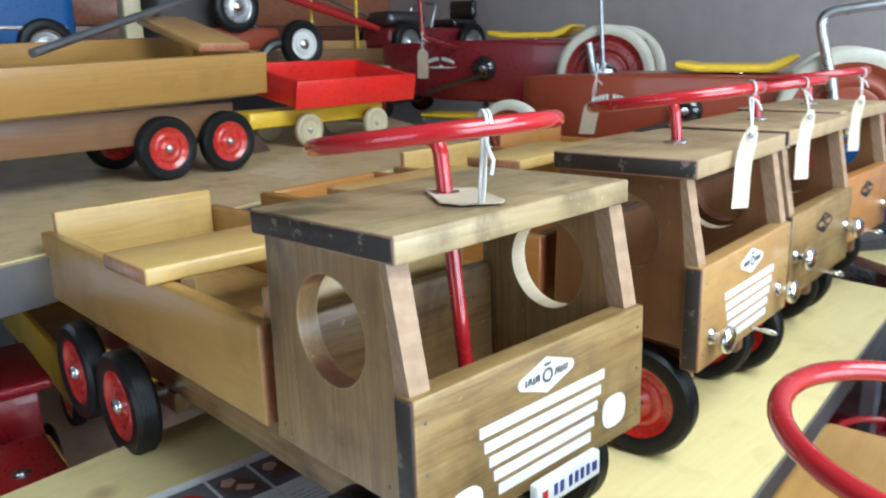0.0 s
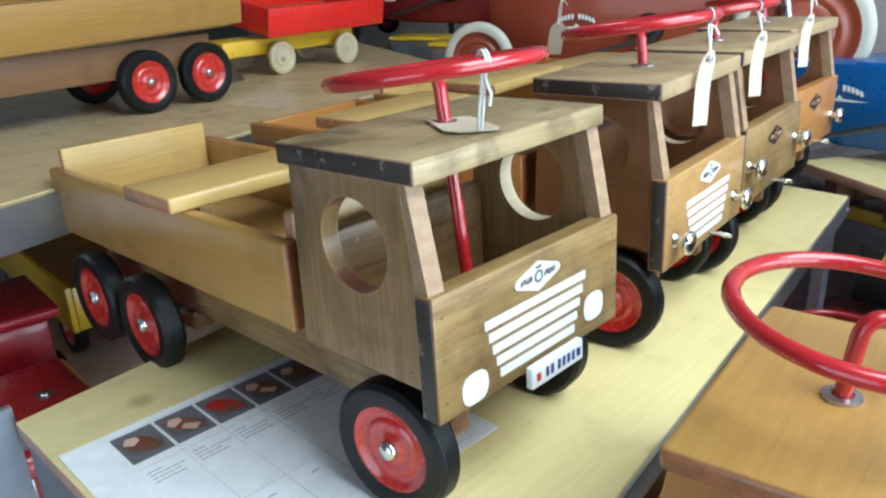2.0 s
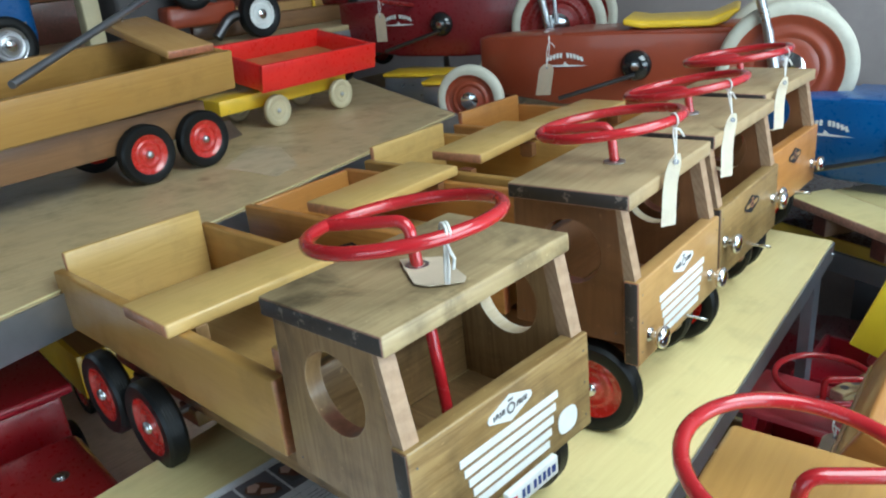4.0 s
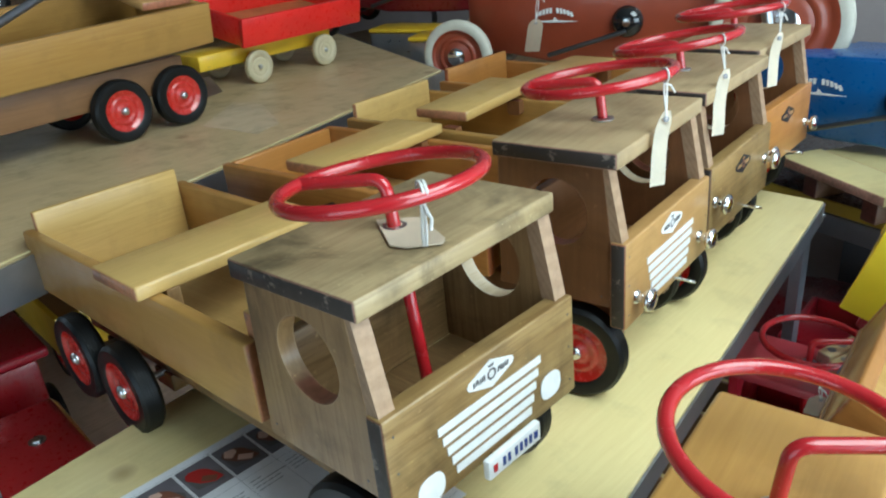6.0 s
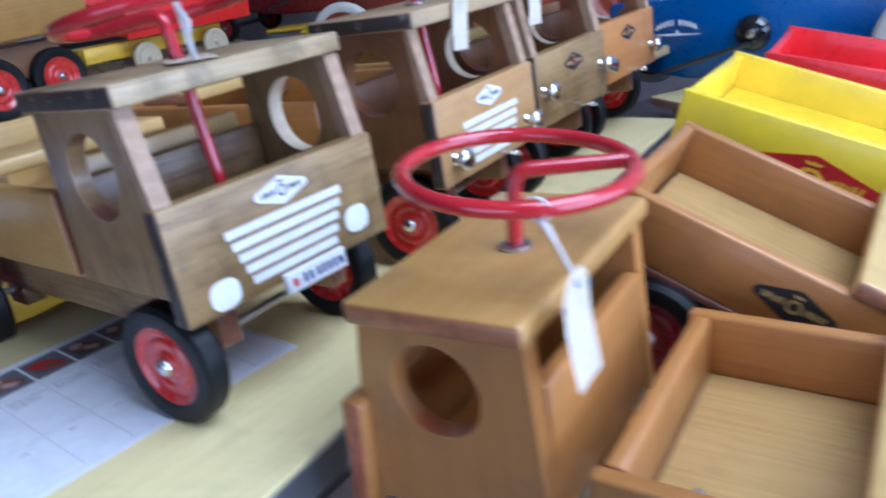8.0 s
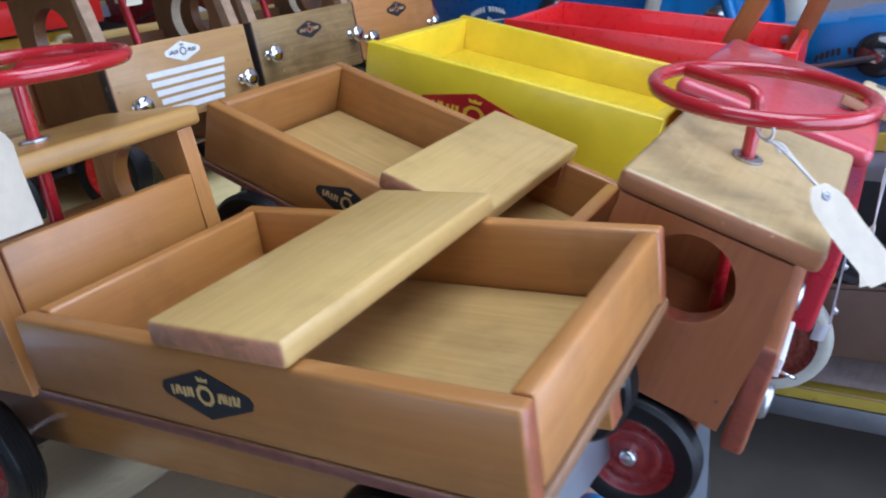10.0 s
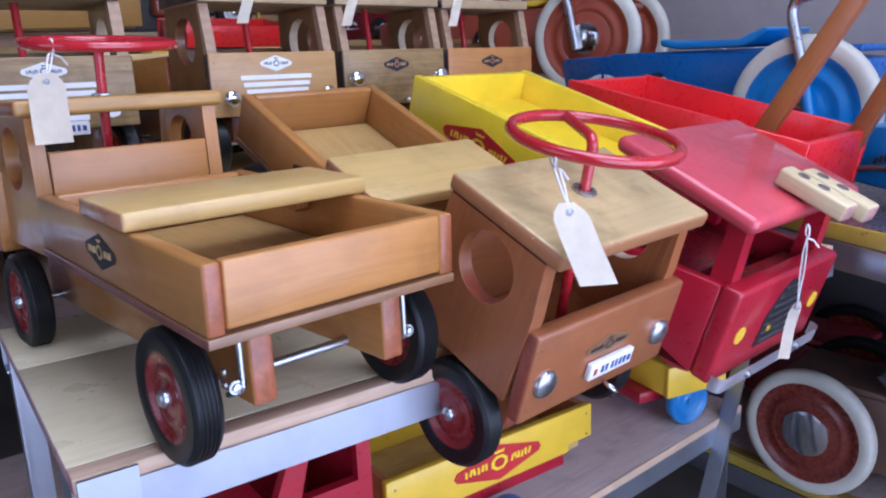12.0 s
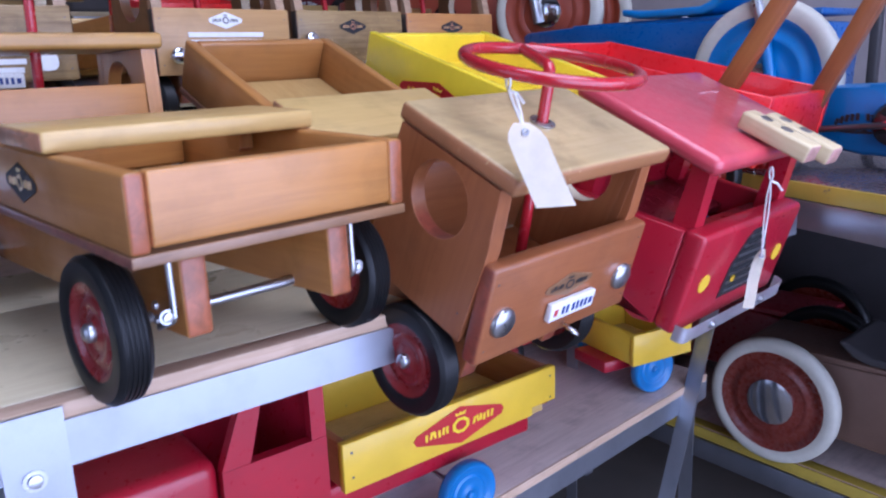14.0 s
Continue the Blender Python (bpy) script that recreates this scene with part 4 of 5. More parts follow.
SHORT = dict(bed_back=-0.585, roof_r=0.0055, low=0.1215, wheel=DARK_WHEEL)
E_truck = truck(pose(-0.1018, 0.4352, 0.9552, 0, 0.93, 186.9), "orange-brown wooden toy truck standing on the display shelf", "copper", axles=(-0.066, -0.498), bench=-0.452, lamps="disc", side_logo=True, spoke=214, rake=-6, roof=WOODS["syrupy"], ring_x=-0.104, ring_y=0.005, ring_off=(-0.0015, -0.002), roof_front=-0.024, roof_z=0.295, bed_top=0.178, ring_z=0.3575, hub_z=0.0525, half=0.122, over=0.0, axle_out=0.1245, bed_tilt=2.6, cab=0.112, hole=(-0.086, 0.228), bore=False, lean=6.0, **SHORT)
F_truck = truck(pose(0.4315, 0.786, 0.832, 0.5, 24.7, 6.42), "orange-brown wooden toy truck tipping nose down over the shelf edge", "amber", axles=(-0.071, -0.498), bed="copper", bench=-0.370, lamps="disc", plate=0.007, plate_z=0.137, hook=True, logo=(WOODS["brownx"], black_ink, 0.078, 0.026, 0.172), side_logo=True, spoke=150, rake=-12, cab=0.1205, roof=roof_tan, roof_z=0.300, bed_top=0.187, ring_z=0.357, ring_x=-0.093, half=0.114, hole=(-0.091, 0.236), lean=7.0, front_y=0.005, **SHORT)
M_truck = truck(pose(-0.225, 1.185, 0.5365, 0, 0, -86), "red painted wooden toy truck standing on the lower shelf", "brown", axles=(-0.066, -0.498), half=0.114, roof_z=0.302, bed_top=0.19, ring_z=0.35, hub_z=0.0595, hole=(-0.086, 0.23), bench=-0.44, lamps="disc", paints=red_cab, roof=red_roof, spoke=120, rake=0, **SHORT)


# ---- painted trucks with a red cab ----
def red_truck(m, label, wheel=BLUE_WHEEL, front=True):
    """Red cab and yellow box; x forward from the box's back end, z up from the ground."""
    t = empty("toy_truck", m, label, "toy truck", "red and yellow toy trucks")
    L, H, W = 0.42, 0.25, 0.138
    for s in (-1, 1):
        y0, y1 = sorted((s * (W - 0.014), s * W))
        board("box_side", (0.0, L, y0, y1, 0.135, H), yellow_paint, t, 0.002)
        b = badge(t, pose(L * 0.42, s * (W + 0.0003), 0.19, 0, 0, 0 if s < 0 else 180), 0.17, 0.058, red_ink, yellow_dull, "badge", "red diamond badge with yellow marks")
    board("box_end", (0.002, 0.016, -W + 0.0145, W - 0.0145, 0.137, H - 0.002), yellow_paint, t, 0.002)
    board("box_front", (L - 0.016, L - 0.002, -W + 0.0145, W - 0.0145, 0.137, H - 0.002), yellow_paint, t, 0.002)
    board("box_floor", (0.017, L - 0.017, -W + 0.0146, W - 0.0146, 0.180, 0.199), yellow_paint, t, 0.001)
    board("chassis", (0.03, L + 0.20, -0.075, 0.075, 0.085, 0.124), red_cab, t, 0.004)
    c0, c1 = L + 0.015, L + 0.225
    bottom = [(c0 + 0.045, 0.052), (c0 + 0.012, 0.085), (c1 - 0.055, 0.040), (c1 - 0.0265, 0.048), (c1 - 0.0265, 0.178), (c0, 0.160)]
    for s in (-1, 1):
        y0, y1 = sorted((s * (W - 0.016), s * W))
        part("cab_side", (lambda b: (soften(b, 0.003), b)[1])(prism(bottom, y0, y1)), red_cab, t, "", True)
    board("nose", (c1 - 0.027, c1 + 0.002, -W - 0.0006, W + 0.0006, 0.046, 0.182), red_cab, t, 0.007, "", None, 4)
    board("seat", (c0, c0 + 0.11, -W + 0.0165, W - 0.0165, 0.125, 0.140), red_deep, t, 0.003)
    board("seat_back", (c0, c0 + 0.016, -W + 0.0165, W - 0.0165, 0.141, 0.29), red_cab, t, 0.003)
    board("dash", (c1 - 0.06, c1 - 0.0165, -W + 0.0165, W - 0.0165, 0.145, 0.16), red_deep, t, 0.003)
    for s in (-1, 1):
        y0, y1 = sorted((s * (W - 0.034), s * (W - 0.012)))
        part("post", prism([(c1 - 0.05, 0.158), (c1 - 0.02, 0.158), (c1 - 0.026, 0.257), (c1 - 0.05, 0.260)], y0, y1), red_cab, t)
        part("rear_post", prism([(c0 + 0.018, 0.15), (c0 + 0.04, 0.15), (c0 + 0.04, 0.278), (c0 + 0.018, 0.281)], y0, y1), red_cab, t)
    roof = bmesh.new()
    add_box(roof, c0 - 0.012, c1 - 0.006, -W - 0.012, W + 0.012, -0.011, 0.013, None)
    soften(roof, 0.0115, 4)
    r = part("roof", roof, red_roof, t, "red roof board with rounded edges, reflected light in its colour", True)
    r.matrix_basis = Matrix.Translation((0, 0, 0.29)) @ Matrix.Translation((c0, 0, 0)) @ pose(0, 0, 0, 0, 7.5, 0) @ Matrix.Translation((-c0, 0, 0))
    if front:
        g = part("grille", prism([(-0.055, -0.048), (0.055, -0.048), (0.05, 0.0), (0.025, 0.035), (0.012, 0.045), (-0.012, 0.045), (-0.025, 0.035), (-0.05, 0.0)], 0.0, 0.001, "x"), black_ink, t, "black grille sticker")
        g.matrix_basis = pose(c1 + 0.0022, 0.012, 0.124)
        for i in range(7):
            bm = bmesh.new()
            w = (0.044, 0.045, 0.044, 0.042, 0.036, 0.028, 0.018)[i]
            add_box(bm, 0.0, 0.0009, -w, w, -0.042 + i * 0.0125, -0.038 + i * 0.0125)
            part("grille_bar", bm, steel, t).matrix_basis = pose(c1 + 0.0033, 0.012, 0.124)
        for y in (-0.1, 0.107):
            part("headlight", lathe([(0, 0.0012), (0.0125, 0.001), (0.0125, 0)], 24, "x"), yellow_dull, t, "yellow headlight sticker").matrix_basis = pose(c1 + 0.0024, y, 0.112)
        for y in (-0.03, 0.03):
            part("lamp_dot", lathe([(0, 0.0012), (0.005, 0.001), (0.005, 0)], 16, "x"), yellow_dull, t).matrix_basis = pose(c1 + 0.0036, y + 0.012, 0.100)
        bar = bmesh.new()
        line = bend([(c1 + 0.0024, -W, 0), (c1 + 0.018, -W, 0), (c1 + 0.018, W + 0.007, 0), (c1 + 0.0024, W + 0.007, 0)], 0.013)
        low = [bar.verts.new((p.x, p.y, 0.042)) for p in line]
        high = [bar.verts.new((p.x, p.y, 0.064)) for p in line]
        for i in range(len(line) - 1):
            bar.faces.new((low[i], low[i + 1], high[i + 1], high[i]))
        bmesh.ops.solidify(bar, geom=bar.faces[:], thickness=0.003)
        part("bumper", bar, bright_alu, t, "bent aluminium bumper", True)
        for y in (-0.07, 0.07):
            bolt(t, pose(c1 + 0.0195, y, 0.053, 0, 90, 0), 0.004)
    for x, y, z in ((0.09, W - 0.006, 0.05), (c1 - 0.10, W - 0.055, 0.075)):
        part("axle", tube([(x, -y, z), (x, y, z)], 0.004, 8), steel, t, "", True)
        for s in (-1, 1):
            put_wheel(wheel, t, pose(x, s * y, z))
    return t


G = red_truck(pose(-0.168, 1.0814, 1.0205, 0, 17.84, 5.9), "red and yellow painted toy truck tipping nose down")


def hood_truck(m, label):
    """Red hooded cab and shallow yellow box; x forward from the box's back end, z up from the ground."""
    t = empty("toy_truck", m, label, "toy truck", "red and yellow toy trucks")
    W = 0.10
    for s in (-1, 1):
        y0, y1 = sorted((s * (W - 0.013), s * W))
        part("box_side", (lambda b: (soften(b, 0.0018), b)[1])(prism([(0, 0.148), (0.05, 0.148), (0.05, 0.135), (0.385, 0.135), (0.385, 0.204), (0, 0.204)], y0, y1)), yellow_dull, t, "", True)
        badge(t, pose(0.193, s * (W + 0.0003), 0.169, 0, 0, 0 if s < 0 else 180), 0.165, 0.056, red_ink, yellow_paint, "badge", "red diamond badge with yellow marks")
        for x in (0.012, 0.372):
            for z in (0.155, 0.19):
                n = part("nail", lathe([(0, 0.0008), (0.0018, 0.0006), (0.0018, 0)], 8, "y"), dark_steel, t)
                n.matrix_basis = pose(x, s * (W + 0.0001), z, 0 if s > 0 else 180)
    for x in (0.002, 0.371):
        board("box_end", (x, x + 0.012, 0.0135 - W, W - 0.0135, 0.137, 0.202), WOODS["ambery"], t, 0.002)
    for i in range(3):
        y = -W + 0.0137 + i * 0.0577
        board("box_plank", (0.0145, 0.3705, y, y + 0.0565, 0.128, 0.142), WOODS["honeyx"], t, 0.001)
    board("chassis", (0.02, 0.66, -0.06, 0.06, 0.085, 0.127), red_cab, t, 0.004)
    for s in (-1, 1):
        y0, y1 = sorted((s * (W - 0.016), s * (W - 0.001)))
        for piece, quad in (("cab_side", ((0.405, 0.10), (0.54, 0.10), (0.54, 0.225), (0.405, 0.225))), ("rear_post", ((0.405, 0.2255), (0.425, 0.2255), (0.425, 0.309), (0.405, 0.309))), ("front_post", ((0.505, 0.2255), (0.54, 0.2255), (0.507, 0.309), (0.482, 0.309))), ("header", ((0.4255, 0.298), (0.4855, 0.298), (0.4815, 0.309), (0.4255, 0.309)))):
            part(piece, prism(list(quad), y0, y1), red_cab, t)
    board("cab_back", (0.405, 0.418, 0.0165 - W, W - 0.0165, 0.10, 0.309), red_cab, t, 0.002)
    board("cab_roof", (0.398, 0.53, -W - 0.003, W + 0.003, 0.3095, 0.326), red_cab, t, 0.006, "", None, 3)
    board("hood", (0.541, 0.70, -W + 0.004, W - 0.004, 0.10, 0.242), red_cab, t, 0.018, "rounded red hood", None, 4)
    for x in (0.177, 0.61):
        part("axle", tube([(x, -W, 0.05), (x, W, 0.05)], 0.004, 8), steel, t, "", True)
        for s in (-1, 1):
            put_wheel(BLUE_WHEEL, t, pose(x, s * (W - 0.010), 0.05))
    return t


J = hood_truck(pose(0.128, 1.061, 0.536, 0, 0, -90), "red and yellow hooded toy truck on the lower shelf")
J2 = empty("toy_trailer", pose(0.0165, 1.417, 0.5355, 0, 0, 80), "yellow toy trailer box with blue wheels on the lower shelf", "toy trailer")
for k in (-1, 1):
    y0, y1 = sorted((k * 0.088, k * 0.10))
    board("side", (0.0, 0.155, y0, y1, 0.07, 0.135), yellow_dull, J2, 0.0018)
for x in (0.002, 0.141):
    board("end", (x, x + 0.012, -0.0875, 0.0875, 0.071, 0.134), yellow_dull, J2, 0.0018)
board("floor_board", (0.0145, 0.1405, -0.0875, 0.0875, 0.071, 0.082), WOODS["honeyx"], J2, 0.001)
board("chassis", (-0.03, 0.13, -0.05, 0.05, 0.045, 0.0695), red_cab, J2, 0.003)
part("axle", tube([(0.062, -0.08, 0.05), (0.062, 0.08, 0.05)], 0.004, 8), steel, J2, "", True)
for k in (-1, 1):
    put_wheel(BLUE_WHEEL, J2, pose(0.062, k * 0.086, 0.05))

pegs = empty("peg_pair", pose(0.520, 1.152, 1.0935, 0, 25, 3), "two pale wooden pegs with rivets, lying on the red roof", "wooden pegs")
for y, dx in ((-0.017, 0.0), (0.017, 0.012)):
    board("peg", (-0.048 + dx, 0.048 + dx, y - 0.0145, y + 0.0145, 0.0, 0.023), peg_wood, pegs, 0.0045, "", None, 3)
for x, y in ((-0.022, -0.017), (0.006, -0.017), (-0.014, 0.017), (0.014, 0.017)):
    rivet = part("rivet", lathe([(0, 0.0016), (0.006, 0.0014), (0.0078, 0.0006), (0.0078, -0.001)], 20, "z"), dull_steel, pegs, "", True)
    rivet.matrix_basis = pose(x, y, 0.0228)

low_pegs = copy_thing(pegs, pose(-0.185, 1.325, 0.8395, 0, 0, 70))
tagged(low_pegs, "two pale wooden pegs with rivets, lying on the low red truck", "wooden pegs")

# ---- red trailer box with wooden shafts ----
K = empty("toy_trailer", pose(-0.155, 1.463, 1.051, 0, 12.6, 8.6), "bright red painted toy trailer box tilted forward", "toy trailer")
for s in (-1, 1):
    y0, y1 = sorted((s * 0.131, s * 0.144))
    board("side", (0, 0.48, y0, y1, 0.075, 0.19), red_pure, K, 0.002)
board("end", (0.002, 0.015, -0.1305, 0.1305, 0.077, 0.188), red_pure, K, 0.002)
board("front", (0.465, 0.478, -0.1305, 0.1305, 0.077, 0.188), red_pure, K, 0.002)
board("floor_board", (0.016, 0.464, -0.1304, 0.1304, 0.07, 0.085), red_pure, K, 0.001)
bolt(K, pose(0.44, 0.1302, 0.165, 90, 0, 0), 0.005)
for x in (0.09, 0.39):
    for s in (-1, 1):
        put_wheel(TRUCK_WHEEL, K, pose(x, s * 0.10, 0.035))
for x0, y, z0, x1, z1 in ((0.222, 1.45, 1.09, 0.486, 1.50), (0.287, 1.655, 1.066, 0.517, 1.52)):
    s = empty("wooden_shaft", pose(0, 0, 0), "plain brown wooden pulling shaft standing in the trailer", "shaft", "pulling shafts")
    a, b = Vector((x0, y, z0)), Vector((x1, y + 0.02, z1))
    bm = bmesh.new()
    add_box(bm, -0.012, 0.012, -0.016, 0.016, 0, (b - a).length)
    soften(bm, 0.003)
    o = part("bar", bm, WOODS["amberz"], s, "", True)
    o.matrix_basis = Matrix.Translation(a) @ (b - a).to_track_quat("Z", "Y").to_matrix().to_4x4()


# ---- pedal cars ----
def pedal_car(m, label, colour, kit, seat, lettering, handle_bar=True, front_kit=SKIFF_FRONT, lever=None, drop=0.0, sink=0.0, far_kit=None, skew=0.0, crank=0.40, nose=0.74, lever_x=0.0, text_x=0.0, track=0.175):
    """A long low hull on large rear wheels; x runs from the rear axle to the nose, z up from the ground."""
    c = empty("pedal_car", m, label, "pedal car", "old pedal cars")
    hull = bmesh.new()
    rows = []
    for x, w, lo, hi in ((-0.10, 0.085, 0.09, 0.225), (0.05, 0.095, 0.065, 0.24), (0.35, 0.098, 0.055, 0.25), (0.56, 0.092, 0.06, 0.25), (0.74, 0.06, 0.085, 0.245), (0.80, 0.03, 0.10, 0.24)):
        rows.append([hull.verts.new(p) for p in ((x, -w * 0.8, lo - sink * 0.35), (x, -w, hi - sink), (x, w, hi - sink), (x, w * 0.8, lo - sink * 0.35))])
    for p, q in zip(rows, rows[1:]):
        for i in range(4):
            hull.faces.new((p[i], p[(i + 1) % 4], q[(i + 1) % 4], q[i]))
    hull.faces.new(rows[0]), hull.faces.new(rows[-1])
    soften(hull, 0.008, 2)
    part("hull", hull, colour, c, "", True)
    top = bmesh.new()
    add_box(top, -0.09, 0.55, -0.09, 0.09, 0.240 - sink, 0.254 - sink)
    soften(top, 0.003)
    part("deck", top, colour, c, "", True)
    part("seat", (lambda b: (soften(b, 0.01, 3), b)[1])(prism([(0.02, 0.268), (0.05, 0.258), (0.22, 0.258), (0.27, 0.268), (0.27, 0.284), (0.22, 0.276), (0.06, 0.276), (0.0, 0.30), (-0.012, 0.295)], -0.1, 0.1)), seat, c, "moulded seat board", True).matrix_basis = pose(0.12, 0, -sink)
    for y in (-0.06, 0.06):
        part("seat_post", tube([(0.24, y, 0.25 - sink), (0.24, y, 0.26 - sink)], 0.008, 8), steel, c)
    part("axle", tube([(skew * 1.08, -0.16, kit["r"] - drop), (-skew * 0.08, 0.16, kit["r"] - drop)], 0.007, 10), steel, c, "", True)
    for s in (-1, 1):
        if s < 0 or far_kit is not False:
            put_wheel(far_kit if far_kit and s > 0 else kit, c, pose(skew if s < 0 else 0.0, s * 0.14, kit["r"] - drop))
        part("crank_disc", lathe([(0, 0.022), (0.014, 0.021), (0.026, 0.017), (0.036, 0.009), (0.04, 0)], 28, "y"), gloss_black, c, "black crank disc", True).matrix_basis = pose(crank, s * 0.094, 0.165 - sink * 0.8, 0 if s > 0 else 180)
        part("crank_nut", lathe([(0, 0.012), (0.010, 0.011), (0.012, 0)], 14, "y"), chrome, c, "", True).matrix_basis = pose(crank, s * 0.108, 0.165 - sink * 0.8, 0 if s > 0 else 180)
        rod = part("push_rod", tube([(crank, s * 0.115, 0.145 - sink * 0.6), (crank + 0.20, s * 0.115, 0.085 - sink * 0.2)], 0.006, 8), dark_steel, c, "", True)
        # arched lettering and a plain stroke under it
        glyph = None
        for i in range(11):
            k = (i - 5) * s
            if i == 5:
                continue
            place = pose(0.555 + text_x + 0.0092 * k, s * (0.0905 - 0.0003 * k * s) + s * 0.0012, 0.196 - sink - 0.00042 * k * k, -3 * s, -4.6 * k, -3 * s)
            if glyph is None:
                bm = bmesh.new()
                add_box(bm, -0.0032, 0.0032, -0.0006, 0.0006, -0.0065, 0.0065)
                glyph = part("lettering", bm, lettering, c)
                glyph.matrix_basis = place
            else:
                share("lettering", glyph, c, place)
        mark = prism([(-0.062, 0.0), (-0.01, 0.0022), (0.0, 0.011), (0.004, 0.0026), (0.062, 0.0008), (0.02, -0.003), (-0.03, -0.0022)], -0.0006, 0.0006)
        part("winged_stroke", mark, lettering, c).matrix_basis = pose(0.555 + text_x, s * 0.0888, 0.168 - sink, -3 * s, 0, -3 * s)
    if front_kit:
        part("front_axle", tube([(nose, -track - 0.015, front_kit["r"]), (nose, track + 0.015, front_kit["r"])], 0.007, 8), dark_steel, c, "", True)
        for s in (-1, 1):
            put_wheel(front_kit, c, pose(nose, s * track, front_kit["r"]))
    if handle_bar:
        z = kit["r"] - drop
        if lever is red_tube:
            part("rowing_lever", tube([(0.0, 0.168, z + 0.01), (0.03, 0.168, z + 0.40)], 0.006, 12), steel, c, "thin steel rowing lever", True)
        else:
            part("rowing_lever", tube(bend([(0.045 + lever_x, 0.168, z + 0.09), (0.085 + lever_x, 0.168, z + 0.23), (-0.24 + lever_x, 0.168, z + 0.27)], 0.04), 0.011, 12), steel, c, "bent steel rowing lever", True)
        part("lever_arm", tube([(0.02 + lever_x, 0.168, z - 0.03), (0.046 + lever_x, 0.168, z + 0.095)], 0.012, 12), blue_light if lever is blue_light else steel, c, "", True)
    return c


O_car = pedal_car(pose(-0.623, 1.999, 1.1725, 0, 0, 203), "rust-orange pedal car with white tyres", orange_deep, SKIFF_ORANGE, yellow_dull, white_card, nose=0.785, crank=0.355, text_x=-0.012)
V_car = pedal_car(pose(0.125, 1.925, 1.030, 0, 0, 183), "blue pedal car with white tyres", blue_paint, SKIFF_TALL, blue_light, white_card, lever=blue_light, drop=0.046, skew=0.2, lever_x=-0.055, text_x=0.02)
Q_car = pedal_car(pose(-1.378, 2.127, 1.2575, 0, 0, 205), "dark red pedal car with white tyres", red_deep, SKIFF_RED, yellow_dull, white_card, lever=red_tube, front_kit=CASTER)
to_car = pose(-1.378, 2.127, 1.2575, 0, 0, 205).inverted()
part("steering_rod", tube(bend([to_car @ Vector(p) for p in ((-1.79, 1.835, 1.487), (-1.70, 1.607, 1.522), (-1.745, 1.63, 1.72))], 0.02), 0.007, 10), dark_rim, Q_car, "bent dark red steering rod", True)
P_car = pedal_car(pose(0.197, 1.915, 0.3065, 0, 0, 4), "brown pedal car with white tyres on the lower side shelf", brown_hull, SKIFF_BROWN, dark_board, brown_hull, False, SKIFF_BLACK, far_kit=SKIFF_BLACK)
U_car = pedal_car(pose(0.93, 1.80, 0.9855, 0, 0, 181), "light blue pedal car with black lettering", blue_light, SKIFF_BLUE, blue_paint, black_ink, False, None, sink=0.1, crank=0.50, nose=0.62, track=0.095)


# ---- wagon and small trailer on the back table ----
Wg = empty("toy_wagon", pose(-1.486, 0.769, 1.2575, 0, 0, 96), "pale wooden toy wagon with paired red wheels", "toy wagon")
# the box tips up about its lower near edge
tipped = Matrix.Translation((-0.10, -0.13, 0.149)) @ pose(0, 0, 0, 8, -1.6, 0) @ Matrix.Translation((0.10, 0.13, -0.147))
for s in (-1, 1):
    y0, y1 = sorted((s * 0.115, s * 0.13))
    board("side", (-1.2, 0.09, y0, y1, 0.147, 0.229), WOODS["syrupx"], Wg, 0.002).matrix_basis = tipped
board("end", (0.074, 0.088, -0.1145, 0.1145, 0.149, 0.227), WOODS["syrupy"], Wg, 0.002).matrix_basis = tipped
board("rear_end", (-1.199, -1.185, -0.1145, 0.1145, 0.149, 0.227), WOODS["olivey"], Wg, 0.002).matrix_basis = tipped
board("floor_board", (-1.184, 0.073, -0.1144, 0.1144, 0.140, 0.155), WOODS["olivex"], Wg, 0.001).matrix_basis = tipped
board("beam", (-1.15, 0.03, -0.09, -0.065, 0.07, 0.137), WOODS["brownx"], Wg, 0.002)
board("beam", (-1.15, 0.03, 0.065, 0.09, 0.07, 0.137), WOODS["brownx"], Wg, 0.002)
board("bench", (-0.06, 0.053, 0.0, 0.24, 0.0, 0.017), WOODS["cidery"], Wg, 0.004, "tilted loose bench board").matrix_basis = pose(0, -0.13, 0.238, 14, 0, 0)
part("draw_bar", tube([(-0.365, -0.122, 0.243), (0.07, 0.107, 0.350)], 0.0075, 12), alu, Wg, "steel rod lying across the wagon", True)
for x in (0.0, -0.137, -1.02):
    part("axle", tube([(x, -0.11, 0.061), (x, 0.11, 0.061)], 0.005, 8), steel, Wg, "", True)
    for s in (-1, 1):
        put_wheel(WAGON_WHEEL, Wg, pose(x, s * 0.105, 0.061))

Rt = empty("toy_trailer", pose(-1.668, 1.208, 1.2575, 0, 0, 95), "small red painted trailer on cream wheels", "toy trailer")
